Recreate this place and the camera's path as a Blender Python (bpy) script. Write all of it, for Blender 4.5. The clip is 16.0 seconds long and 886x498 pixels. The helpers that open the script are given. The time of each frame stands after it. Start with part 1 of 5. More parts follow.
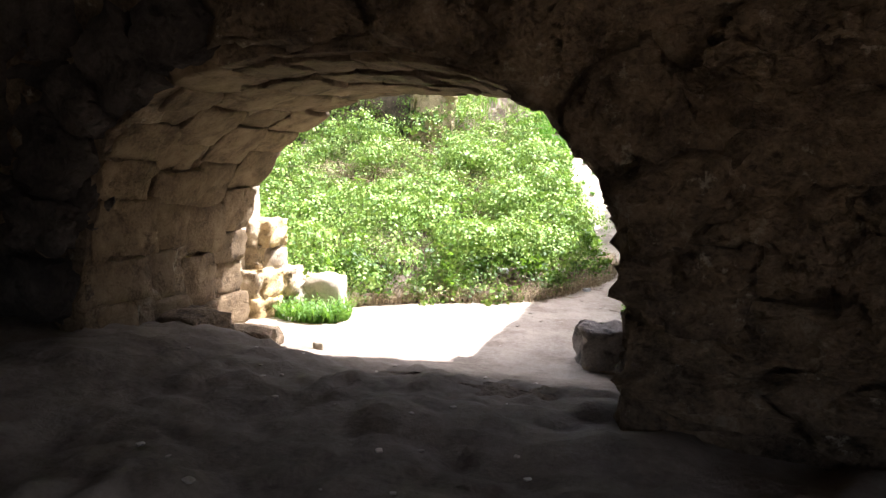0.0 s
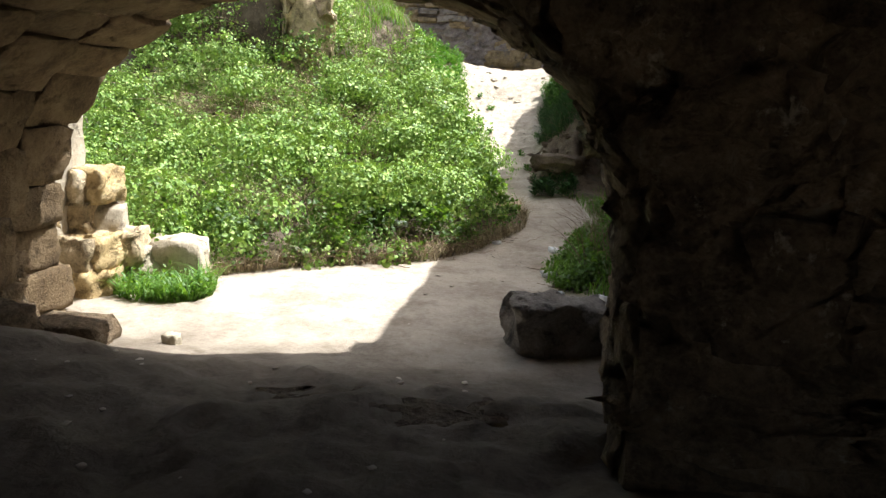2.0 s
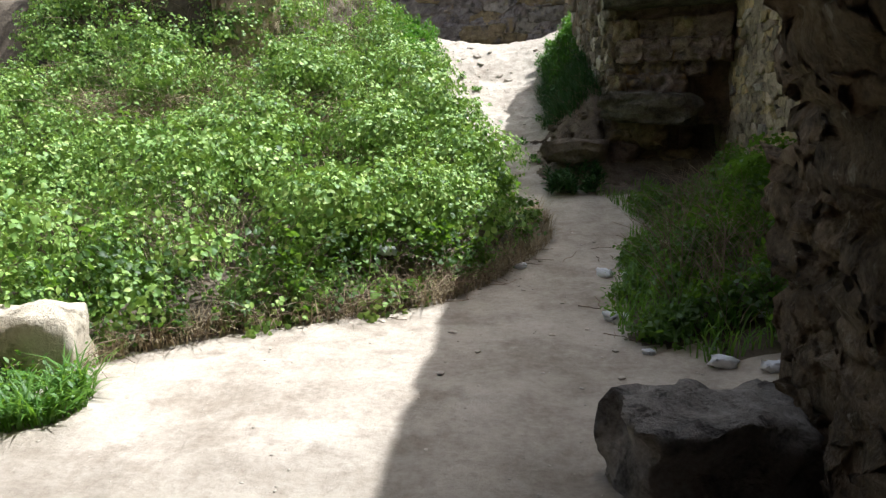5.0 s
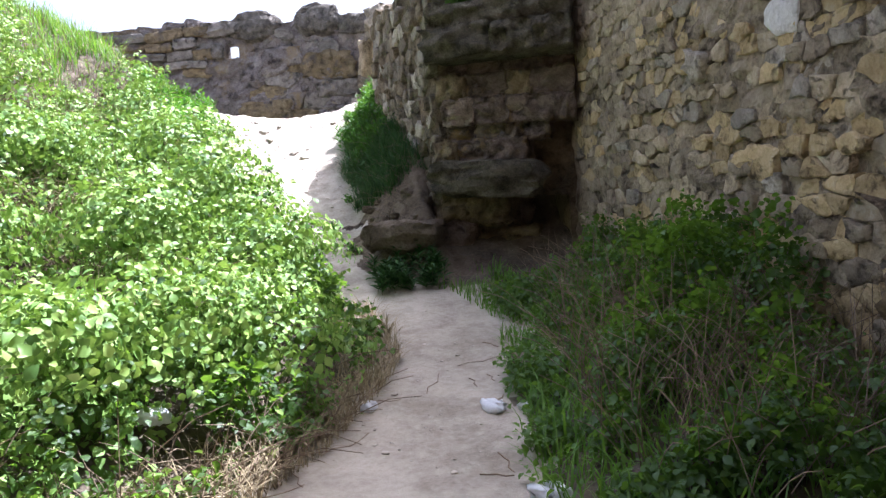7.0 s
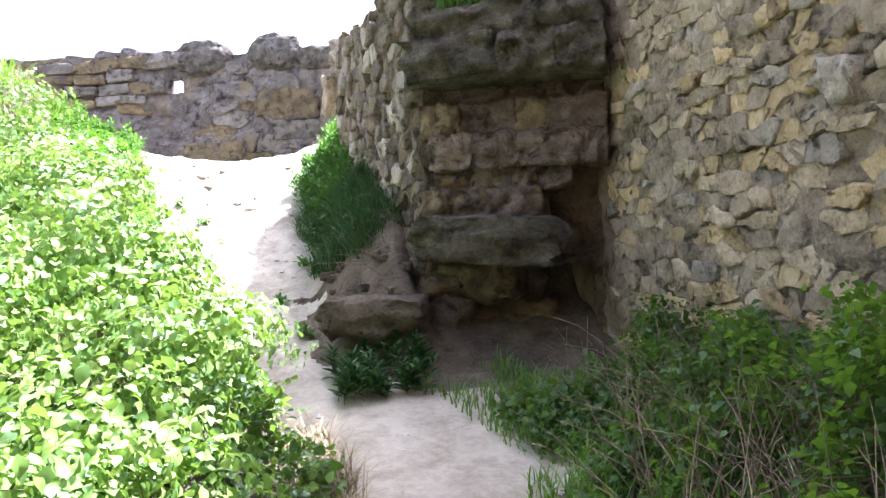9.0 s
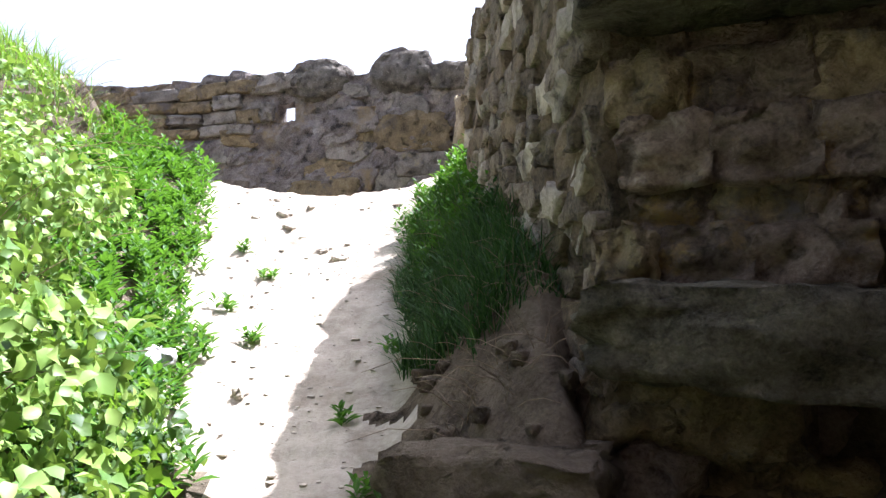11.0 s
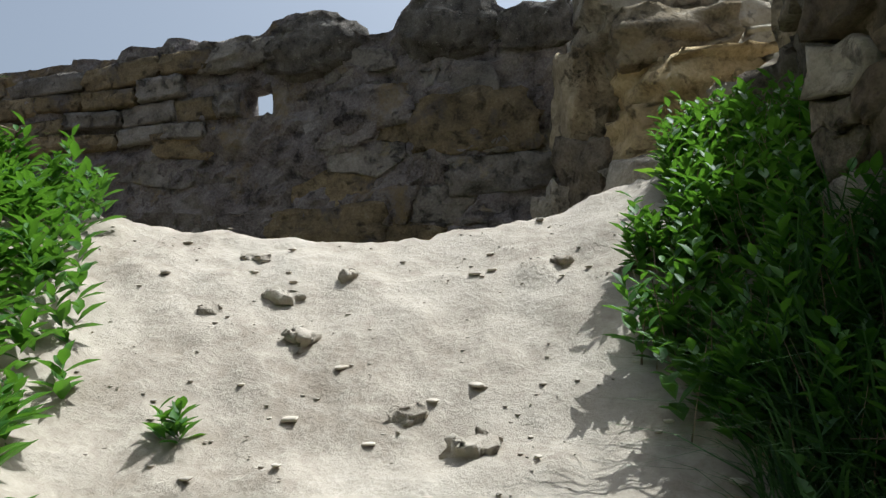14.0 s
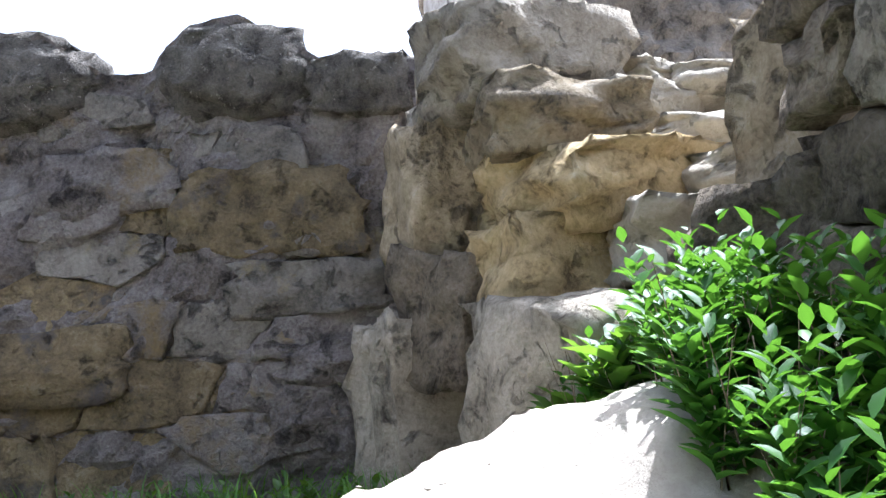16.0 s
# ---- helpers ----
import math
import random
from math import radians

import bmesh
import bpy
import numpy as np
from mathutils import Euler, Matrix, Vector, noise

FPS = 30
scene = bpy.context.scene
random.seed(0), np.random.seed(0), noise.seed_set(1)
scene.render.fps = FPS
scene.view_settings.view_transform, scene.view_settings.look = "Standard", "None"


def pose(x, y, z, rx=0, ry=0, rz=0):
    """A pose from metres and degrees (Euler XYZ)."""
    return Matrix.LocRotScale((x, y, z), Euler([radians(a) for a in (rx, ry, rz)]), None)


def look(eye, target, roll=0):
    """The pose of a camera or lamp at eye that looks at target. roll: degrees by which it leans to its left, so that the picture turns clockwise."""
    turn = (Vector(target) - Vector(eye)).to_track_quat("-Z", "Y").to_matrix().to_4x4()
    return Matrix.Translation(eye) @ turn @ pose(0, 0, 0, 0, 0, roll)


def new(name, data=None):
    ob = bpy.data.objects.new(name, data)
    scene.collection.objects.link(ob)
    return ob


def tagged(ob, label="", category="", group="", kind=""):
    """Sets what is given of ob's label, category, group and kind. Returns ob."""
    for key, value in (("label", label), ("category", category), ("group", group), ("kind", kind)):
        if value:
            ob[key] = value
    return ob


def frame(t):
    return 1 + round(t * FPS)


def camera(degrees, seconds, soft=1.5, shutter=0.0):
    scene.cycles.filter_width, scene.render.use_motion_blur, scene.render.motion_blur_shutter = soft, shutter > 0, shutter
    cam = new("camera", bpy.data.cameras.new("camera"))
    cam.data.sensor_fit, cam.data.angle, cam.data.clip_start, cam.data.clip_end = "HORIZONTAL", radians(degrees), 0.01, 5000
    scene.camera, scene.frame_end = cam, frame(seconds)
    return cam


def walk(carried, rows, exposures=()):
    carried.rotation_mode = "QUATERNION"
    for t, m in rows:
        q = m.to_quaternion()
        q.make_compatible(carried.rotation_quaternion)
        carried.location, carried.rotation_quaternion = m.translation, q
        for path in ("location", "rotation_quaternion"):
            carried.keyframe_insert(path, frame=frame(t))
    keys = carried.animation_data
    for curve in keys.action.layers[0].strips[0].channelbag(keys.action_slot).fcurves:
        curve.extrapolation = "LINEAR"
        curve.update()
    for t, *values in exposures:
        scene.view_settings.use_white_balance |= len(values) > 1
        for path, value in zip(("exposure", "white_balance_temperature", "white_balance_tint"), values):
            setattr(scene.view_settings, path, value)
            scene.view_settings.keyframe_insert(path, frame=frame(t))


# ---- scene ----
cam = camera(62.5, 16.0, soft=1.35)
PATH = [
    (0, (2.29, 1.709, 2.014), (1.594, 3.568, 1.773), 1.9),
    (0.5, (2.115, 1.975, 1.987), (1.482, 3.847, 1.678), 1.4),
    (1, (1.865, 2.337, 1.991), (1.341, 4.235, 1.641), -0.3),
    (1.5, (1.717, 2.793, 1.96), (1.309, 4.709, 1.558), 1.7),
    (2, (1.6, 3.234, 1.952), (1.236, 5.159, 1.554), 2.1),
    (2.5, (1.436, 3.679, 1.972), (1.146, 5.617, 1.571), -0.9),
    (3, (1.372, 4.097, 1.972), (1.133, 6.042, 1.573), 0.4),
    (3.2, (1.377, 4.211, 1.999), (1.103, 6.15, 1.595), 0.3),
    (5.3, (0.691, 6.182, 1.71), (0.42, 8.12, 1.295), -1.8),
    (5.5, (0.638, 6.378, 1.704), (0.411, 8.318, 1.276), -3.0),
    (6, (0.569, 6.873, 1.684), (0.399, 8.823, 1.276), -1.1),
    (6.5, (0.437, 7.433, 1.623), (0.547, 9.412, 1.353), -4.6),
    (7, (0.409, 8.04, 1.585), (0.703, 10.008, 1.385), -3.6),
    (7.5, (0.374, 8.529, 1.612), (0.692, 10.5, 1.494), -2.8),
    (8, (0.404, 9.008, 1.654), (0.925, 10.937, 1.574), -3.7),
    (8.5, (0.482, 9.527, 1.657), (1.003, 11.457, 1.593), -3.9),
    (8.7, (0.502, 9.729, 1.652), (0.981, 11.67, 1.582), -3.6),
    (10.8, (0.924, 12.656, 1.689), (1.001, 14.653, 1.772), 0.1),
    (11, (0.937, 12.979, 1.708), (0.95, 14.976, 1.818), -0.5),
    (11.5, (0.926, 13.832, 1.772), (0.769, 15.82, 1.922), 1.0),
    (12, (0.863, 14.623, 1.804), (0.612, 16.595, 2.022), 0.6),
    (12.5, (0.673, 15.374, 1.874), (0.346, 17.335, 2.087), 1.9),
    (13, (0.396, 16.044, 2.002), (0.154, 18.019, 2.211), 0.2),
    (13.5, (0.158, 16.701, 2.138), (-0.001, 18.684, 2.344), -1.8),
    (14, (-0.093, 17.214, 2.353), (0.021, 19.204, 2.524), -3.1),
    (14.5, (-0.467, 17.732, 2.47), (0.12, 19.636, 2.646), -4.2),
    (15, (-0.395, 18.273, 2.696), (0.197, 20.167, 2.945), -3.6),
    (15.5, (-0.359, 18.707, 2.836), (0.436, 20.513, 3.161), -1.8),
    (16, (0.07, 18.984, 3.05), (0.749, 20.843, 3.334), -4.1),
]
walk(cam, [(t, look(eye, target, roll)) for t, eye, target, roll in PATH],
     exposures=[(0, 2.1, 6000, 20), (1, 1.3, 6200, 12), (2, 1.05, 6200, 10), (3.2, 0.8, 5900, 10), (5.3, 0.65, 5800, 10), (6.5, 1.1, 5700, 15), (7, 1.65, 5450, 20), (8, 2.15, 5450, 21), (8.5, 2.55, 5450, 21), (11, 1.65, 5700, 18), (12.5, 0.6, 6000, 13), (14, 0.05, 5750, 5), (15, 0.35, 5600, 10), (15.5, 0.8, 5500, 12), (16, 1.65, 5300, 13)])

# ---- light ----
SUN = Vector((0.45, 0.28, 1.0)).normalized()
world = bpy.data.worlds.new("sky")
scene.world = world
world.use_nodes = True
wn = world.node_tree.nodes
sky = wn.new("ShaderNodeTexSky")
sky.sky_type = "NISHITA"
sky.sun_disc = False
sky.sun_elevation = math.asin(SUN.z)
sky.sun_rotation = math.atan2(SUN.x, SUN.y)
sky.air_density, sky.dust_density, sky.ozone_density = 1.0, 6.0, 1.0
haze = wn.new("ShaderNodeHueSaturation")
haze.inputs["Saturation"].default_value, haze.inputs["Value"].default_value = 0.5, 1.15
world.node_tree.links.new(sky.outputs[0], haze.inputs["Color"])
world.node_tree.links.new(haze.outputs[0], wn["Background"].inputs[0])
wn["Background"].inputs[1].default_value = 0.115
sun = new("sun", bpy.data.lights.new("sun", "SUN"))
sun.data.energy, sun.data.angle, sun.data.color = 5.0, radians(0.55), (1.0, 0.965, 0.91)
sun.matrix_world = look(SUN * 40, (0, 0, 0))

# ---- materials ----
def material(name, colors, scale=4.0, detail_scale=40.0, bump=0.3, rough=0.9, vary=0.25, patch=None, island=False, depth=0.02, pits=0.0, pit_scale=9.0):
    """Noise-driven earth and stone: colors over two scales, a per-object tint, relief in bump."""
    m = bpy.data.materials.new(name)
    m.use_nodes = True
    nt = m.node_tree
    n, l = nt.nodes, nt.links
    bsdf = n["Principled BSDF"]
    geo = n.new("ShaderNodeNewGeometry")
    mapping = n.new("ShaderNodeVectorMath")
    mapping.operation = "ADD"
    info = n.new("ShaderNodeObjectInfo")
    rnd = info.outputs["Random"]
    if island:
        g = n.new("ShaderNodeNewGeometry")
        rnd = g.outputs["Random Per Island"]
    shift = n.new("ShaderNodeVectorMath")
    shift.operation = "SCALE"
    shift.inputs[0].default_value = (37, 19, 53)
    l.new(rnd, shift.inputs["Scale"])
    l.new(geo.outputs["Position"], mapping.inputs[0])
    l.new(shift.outputs[0], mapping.inputs[1])
    a = n.new("ShaderNodeTexNoise")
    a.inputs["Scale"].default_value, a.inputs["Detail"].default_value, a.inputs["Roughness"].default_value = scale, 6, 0.65
    b = n.new("ShaderNodeTexNoise")
    b.inputs["Scale"].default_value, b.inputs["Detail"].default_value = detail_scale, 8
    b.inputs["Roughness"].default_value = 0.7
    for tex in (a, b):
        l.new(mapping.outputs[0], tex.inputs["Vector"])
    mix = n.new("ShaderNodeMath")
    mix.operation = "MULTIPLY_ADD"
    l.new(b.outputs[0], mix.inputs[0])
    mix.inputs[1].default_value = 0.55
    half = n.new("ShaderNodeMath")
    half.operation = "MULTIPLY_ADD"
    l.new(a.outputs[0], half.inputs[0])
    half.inputs[1].default_value, half.inputs[2].default_value = 1.0, -0.28
    l.new(half.outputs[0], mix.inputs[2])
    ramp = n.new("ShaderNodeValToRGB")
    els = ramp.color_ramp.elements
    for k in range(len(colors) - 2):
        els.new(0.5)
    for k, c in enumerate(colors):
        els[k].position = 0.28 + 0.46 * k / (len(colors) - 1)
        els[k].color = (*c, 1)
    l.new(mix.outputs[0], ramp.inputs[0])
    color = ramp.outputs[0]
    hsv = n.new("ShaderNodeHueSaturation")
    val = n.new("ShaderNodeMapRange")
    val.inputs[3].default_value, val.inputs[4].default_value = 1 - vary, 1 + vary
    l.new(rnd, val.inputs[0])
    l.new(val.outputs[0], hsv.inputs["Value"])
    l.new(color, hsv.inputs["Color"])
    color = hsv.outputs[0]
    if patch:
        pc, pscale, plow, phigh = patch
        p = n.new("ShaderNodeTexNoise")
        p.inputs["Scale"].default_value, p.inputs["Detail"].default_value = pscale, 7
        p.inputs["Roughness"].default_value = 0.7
        l.new(mapping.outputs[0], p.inputs["Vector"])
        pr = n.new("ShaderNodeMapRange")
        pr.inputs[1].default_value, pr.inputs[2].default_value = plow, phigh
        l.new(p.outputs[0], pr.inputs[0])
        pm = n.new("ShaderNodeMix")
        pm.data_type = "RGBA"
        l.new(pr.outputs[0], pm.inputs[0])
        l.new(color, pm.inputs[6])
        pm.inputs[7].default_value = (*pc, 1)
        color = pm.outputs[2]
    height = mix.outputs[0]
    if pits:
        # weathered hollows: darker in colour and sunk in relief
        w = n.new("ShaderNodeTexNoise")
        w.inputs["Scale"].default_value, w.inputs["Detail"].default_value = pit_scale, 9
        w.inputs["Roughness"].default_value, w.inputs["Distortion"].default_value = 0.72, 0.6
        l.new(mapping.outputs[0], w.inputs["Vector"])
        wr = n.new("ShaderNodeMapRange")
        wr.inputs[1].default_value, wr.inputs[2].default_value = 0.30, 0.43
        l.new(w.outputs[0], wr.inputs[0])
        dark = n.new("ShaderNodeMix")
        dark.data_type, dark.blend_type = "RGBA", "MULTIPLY"
        dark.inputs[0].default_value = pits
        grey = n.new("ShaderNodeMapRange")
        grey.inputs[3].default_value, grey.inputs[4].default_value = 0.42, 1.0
        l.new(wr.outputs[0], grey.inputs[0])
        l.new(color, dark.inputs[6])
        l.new(grey.outputs[0], dark.inputs[7])
        color = dark.outputs[2]
        add = n.new("ShaderNodeMath")
        add.operation = "MULTIPLY_ADD"
        l.new(wr.outputs[0], add.inputs[0])
        add.inputs[1].default_value = 0.9
        l.new(height, add.inputs[2])
        height = add.outputs[0]
    l.new(color, bsdf.inputs["Base Color"])
    bsdf.inputs["Roughness"].default_value = rough
    bsdf.inputs["Specular IOR Level"].default_value = 0.25
    bp = n.new("ShaderNodeBump")
    bp.inputs["Strength"].default_value, bp.inputs["Distance"].default_value = bump, depth
    l.new(height, bp.inputs["Height"])
    l.new(bp.outputs[0], bsdf.inputs["Normal"])
    return m


def leaf_material(name, colors, rough=0.45, through_color=(0.25, 0.45, 0.03), part_through=0.35, gloss=0.4):
    m = bpy.data.materials.new(name)
    m.use_nodes = True
    nt = m.node_tree
    n, l = nt.nodes, nt.links
    bsdf = n["Principled BSDF"]
    g = n.new("ShaderNodeNewGeometry")
    ramp = n.new("ShaderNodeValToRGB")
    els = ramp.color_ramp.elements
    for k in range(len(colors) - 2):
        els.new(0.5)
    for k, c in enumerate(colors):
        els[k].position = k / (len(colors) - 1)
        els[k].color = (*c, 1)
    l.new(g.outputs["Random Per Island"], ramp.inputs[0])
    l.new(ramp.outputs[0], bsdf.inputs["Base Color"])
    bsdf.inputs["Roughness"].default_value = rough
    bsdf.inputs["Specular IOR Level"].default_value = gloss
    tr = n.new("ShaderNodeBsdfTranslucent")
    tr.inputs[0].default_value = (*through_color, 1)
    mix = n.new("ShaderNodeMixShader")
    mix.inputs[0].default_value = part_through
    l.new(bsdf.outputs[0], mix.inputs[1])
    l.new(tr.outputs[0], mix.inputs[2])
    l.new(mix.outputs[0], n["Material Output"].inputs[0])
    return m


BANK = material("tan_bank_earth", [(0.085, 0.062, 0.043), (0.185, 0.142, 0.10), (0.28, 0.225, 0.165)], 3, 30, 1.0, 0.97, 0.0, depth=0.09, pits=0.7, pit_scale=8)
SAND = material("pale_trodden_sand", [(0.29, 0.245, 0.19), (0.44, 0.385, 0.31), (0.54, 0.485, 0.40)], 1.6, 22, 0.8, 0.95, 0.0,
                patch=((0.24, 0.195, 0.145), 3.4, 0.52, 0.76), depth=0.03)


def blend_shade(mat, dark_ground, y_in, y_out):
    """Paints the vault's shade into the sand between two places along the walk, along a ragged line."""
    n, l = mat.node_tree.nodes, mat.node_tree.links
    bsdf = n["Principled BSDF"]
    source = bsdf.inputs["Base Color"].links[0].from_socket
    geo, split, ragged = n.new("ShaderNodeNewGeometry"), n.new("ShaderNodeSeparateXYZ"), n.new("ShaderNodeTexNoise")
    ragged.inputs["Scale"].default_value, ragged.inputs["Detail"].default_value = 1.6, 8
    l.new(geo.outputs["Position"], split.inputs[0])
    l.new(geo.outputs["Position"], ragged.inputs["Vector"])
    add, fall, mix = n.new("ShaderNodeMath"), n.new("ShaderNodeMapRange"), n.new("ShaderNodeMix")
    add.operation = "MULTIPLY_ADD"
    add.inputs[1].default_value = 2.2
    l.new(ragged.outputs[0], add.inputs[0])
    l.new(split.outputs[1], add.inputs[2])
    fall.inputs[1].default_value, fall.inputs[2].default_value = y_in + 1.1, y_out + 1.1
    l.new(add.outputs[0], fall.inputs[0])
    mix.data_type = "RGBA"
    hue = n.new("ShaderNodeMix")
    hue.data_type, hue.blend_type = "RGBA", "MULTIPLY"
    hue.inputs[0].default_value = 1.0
    hue.inputs[7].default_value = (*dark_ground, 1)
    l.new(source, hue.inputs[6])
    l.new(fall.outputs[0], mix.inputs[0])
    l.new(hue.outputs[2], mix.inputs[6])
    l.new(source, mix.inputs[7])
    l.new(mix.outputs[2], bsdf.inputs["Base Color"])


# Shade of cave and vault mouth, multiplied into the sand's colour.
blend_shade(SAND, (0.45, 0.43, 0.41), 7.7, 9.2)
RUBBLE = material("tan_rubble_stone", [(0.154, 0.126, 0.0878), (0.373, 0.296, 0.186), (0.516, 0.418, 0.275), (0.615, 0.538, 0.406)], 5, 38, 1.0, 0.92, 0.3, depth=0.05, pits=0.8, pit_scale=7)
OCHRE = material("ochre_rubble_stone", [(0.192, 0.138, 0.072), (0.456, 0.336, 0.168), (0.576, 0.444, 0.24), (0.624, 0.528, 0.348)], 5, 38, 1.0, 0.92, 0.25, depth=0.05, pits=0.7, pit_scale=7)
GREYST = material("grey_rubble_stone", [(0.148, 0.127, 0.095), (0.327, 0.28, 0.211), (0.454, 0.396, 0.306), (0.56, 0.502, 0.407)], 5, 42, 1.0, 0.92, 0.3, depth=0.05, pits=0.8, pit_scale=7)
PIERST = material("brown_pier_stone", [(0.0744, 0.0595, 0.0409), (0.186, 0.149, 0.104), (0.275, 0.223, 0.156), (0.342, 0.29, 0.216)], 5, 40, 1.0, 0.92, 0.25, depth=0.05, pits=0.8, pit_scale=7)
MORTAR = material("earthy_mortar", [(0.16, 0.125, 0.085), (0.39, 0.312, 0.21), (0.56, 0.465, 0.33)], 4, 34, 1.0, 0.95, 0.0, depth=0.08, pits=0.9, pit_scale=8)
BLOCK = material("grey_weathered_block", [(0.0842, 0.0749, 0.0655), (0.206, 0.183, 0.155), (0.309, 0.276, 0.234), (0.412, 0.374, 0.328)], 4, 45, 1.0, 0.93, 0.2,
                 patch=((0.34, 0.26, 0.10), 1.6, 0.60, 0.74), depth=0.05, pits=0.7, pit_scale=8)
OLDWALL = material("purple_grey_mortared_wall", [(0.10, 0.085, 0.08), (0.21, 0.18, 0.165), (0.31, 0.275, 0.25), (0.42, 0.38, 0.34)], 3.0, 48, 1.0, 0.95, 0.12,
                   patch=((0.30, 0.225, 0.12), 1.1, 0.57, 0.68), depth=0.06, pits=0.75, pit_scale=6)
LICHEN = material("ochre_stained_block", [(0.09, 0.072, 0.05), (0.22, 0.17, 0.10), (0.33, 0.255, 0.145), (0.42, 0.35, 0.24)], 5, 50, 1.0, 0.94, 0.2,
                  patch=((0.15, 0.13, 0.12), 2.6, 0.55, 0.66), depth=0.06, pits=0.85, pit_scale=9)
CAPST = material("lichen_spotted_capstone", [(0.06, 0.053, 0.045), (0.15, 0.132, 0.11), (0.23, 0.205, 0.17), (0.36, 0.33, 0.28)], 7, 70, 1.0, 0.95, 0.1,
                 patch=((0.46, 0.43, 0.37), 22, 0.62, 0.68), depth=0.06, pits=0.8, pit_scale=12)
PINK = material("pinkish_brown_ashlar", [(0.075, 0.055, 0.042), (0.20, 0.148, 0.11), (0.32, 0.245, 0.185), (0.42, 0.35, 0.28)], 5, 44, 1.0, 0.93, 0.2,
                patch=((0.33, 0.22, 0.09), 2.8, 0.58, 0.68), depth=0.09, pits=0.9, pit_scale=7)
MOSSY = material("blackened_mossy_slab", [(0.035, 0.031, 0.022), (0.115, 0.099, 0.068), (0.205, 0.178, 0.125), (0.34, 0.30, 0.225)], 5, 52, 1.0, 0.94, 0.15,
                 patch=((0.10, 0.10, 0.05), 2.2, 0.58, 0.72), depth=0.09, pits=0.9, pit_scale=7)
PIER = material("mossy_ashlar", [(0.0741, 0.0575, 0.0376), (0.204, 0.156, 0.0982), (0.324, 0.244, 0.153), (0.408, 0.314, 0.204)], 4, 40, 1.0, 0.93, 0.2,
                patch=((0.085, 0.08, 0.03), 2.4, 0.58, 0.72), depth=0.14, pits=0.95, pit_scale=4.5)
VAULT = material("brown_vault_block", [(0.07, 0.048, 0.027), (0.165, 0.117, 0.065), (0.235, 0.175, 0.105)], 4, 36, 0.8, 0.93, 0.2, depth=0.05, pits=0.7, pit_scale=5)
CAVE = material("dark_rough_rock", [(0.05, 0.038, 0.024), (0.17, 0.125, 0.078), (0.30, 0.22, 0.135), (0.42, 0.34, 0.235)], 3.2, 26, 1.0, 0.95, 0.15,
                patch=((0.50, 0.43, 0.31), 5.0, 0.60, 0.67), depth=0.2, pits=1.0, pit_scale=8)
EARTH = material("dark_earth", [(0.05, 0.04, 0.03), (0.13, 0.105, 0.075), (0.22, 0.18, 0.13)], 3, 30, 0.9, 0.97, 0.1, depth=0.03)
# Darker cave rock, the shade on ceiling and left put into its colour.
CAVE_SHADE = material("shaded_cave_rock", [(0.03, 0.025, 0.02), (0.075, 0.062, 0.05), (0.13, 0.11, 0.085)], 3.0, 26, 1.0, 0.95, 0.15, depth=0.08, pits=0.6, pit_scale=5)
PEBBLE = material("pale_pebble", [(0.36, 0.31, 0.24), (0.5, 0.44, 0.36), (0.6, 0.55, 0.47)], 9, 50, 0.3, 0.9, 0.25, depth=0.01)
PALE = material("bleached_limestone", [(0.30, 0.26, 0.19), (0.48, 0.42, 0.32), (0.60, 0.55, 0.45)], 4, 34, 0.8, 0.92, 0.15, depth=0.04, pits=0.6, pit_scale=7)
TWIG = material("dry_stem", [(0.13, 0.09, 0.06), (0.26, 0.19, 0.13), (0.36, 0.29, 0.2)], 9, 60, 0.3, 0.9, 0.2)
DRYG = material("dry_grass", [(0.24, 0.19, 0.11), (0.38, 0.31, 0.19)], 9, 60, 0.2, 0.9, 0.2, island=True)
PLASTIC = material("crumpled_white_plastic", [(0.62, 0.63, 0.65), (0.74, 0.75, 0.77), (0.8, 0.8, 0.8)], 12, 60, 0.3, 0.4, 0.05)
PLASTER = material("whitewashed_plaster", [(0.42, 0.38, 0.32), (0.6, 0.57, 0.53), (0.72, 0.70, 0.67)], 5, 40, 0.8, 0.9, 0.05, depth=0.03)
BRAMBLE = leaf_material("bramble_leaf", [(0.028, 0.065, 0.018), (0.18, 0.31, 0.06), (0.35, 0.49, 0.12), (0.075, 0.16, 0.036), (0.25, 0.395, 0.085), (0.125, 0.24, 0.05), (0.42, 0.51, 0.16)], 0.5, (0.34, 0.5, 0.07), 0.18, 0.3)
FRESH = leaf_material("fresh_green_leaf", [(0.018, 0.062, 0.01), (0.042, 0.122, 0.016), (0.08, 0.185, 0.025)], 0.5, (0.16, 0.36, 0.025), 0.3, 0.2)
# Darker grass copy for plants by the pier: shade put into the colour.
SHADEGRASS = leaf_material("shaded_grass_blade", [(0.017, 0.05, 0.013), (0.038, 0.105, 0.022), (0.08, 0.165, 0.04)], 0.6, (0.05, 0.12, 0.02), 0.2)
GRASS = leaf_material("grass_blade", [(0.05, 0.13, 0.02), (0.09, 0.20, 0.03), (0.14, 0.25, 0.05)], 0.5)
# Darker leaf for growth at wall feet and bramble edge, shade put into its colour.
SHADE = leaf_material("shaded_herb_leaf", [(0.0298, 0.0638, 0.0153), (0.051, 0.102, 0.0255), (0.085, 0.145, 0.0382)], 0.5)

rng = np.random.default_rng(7)


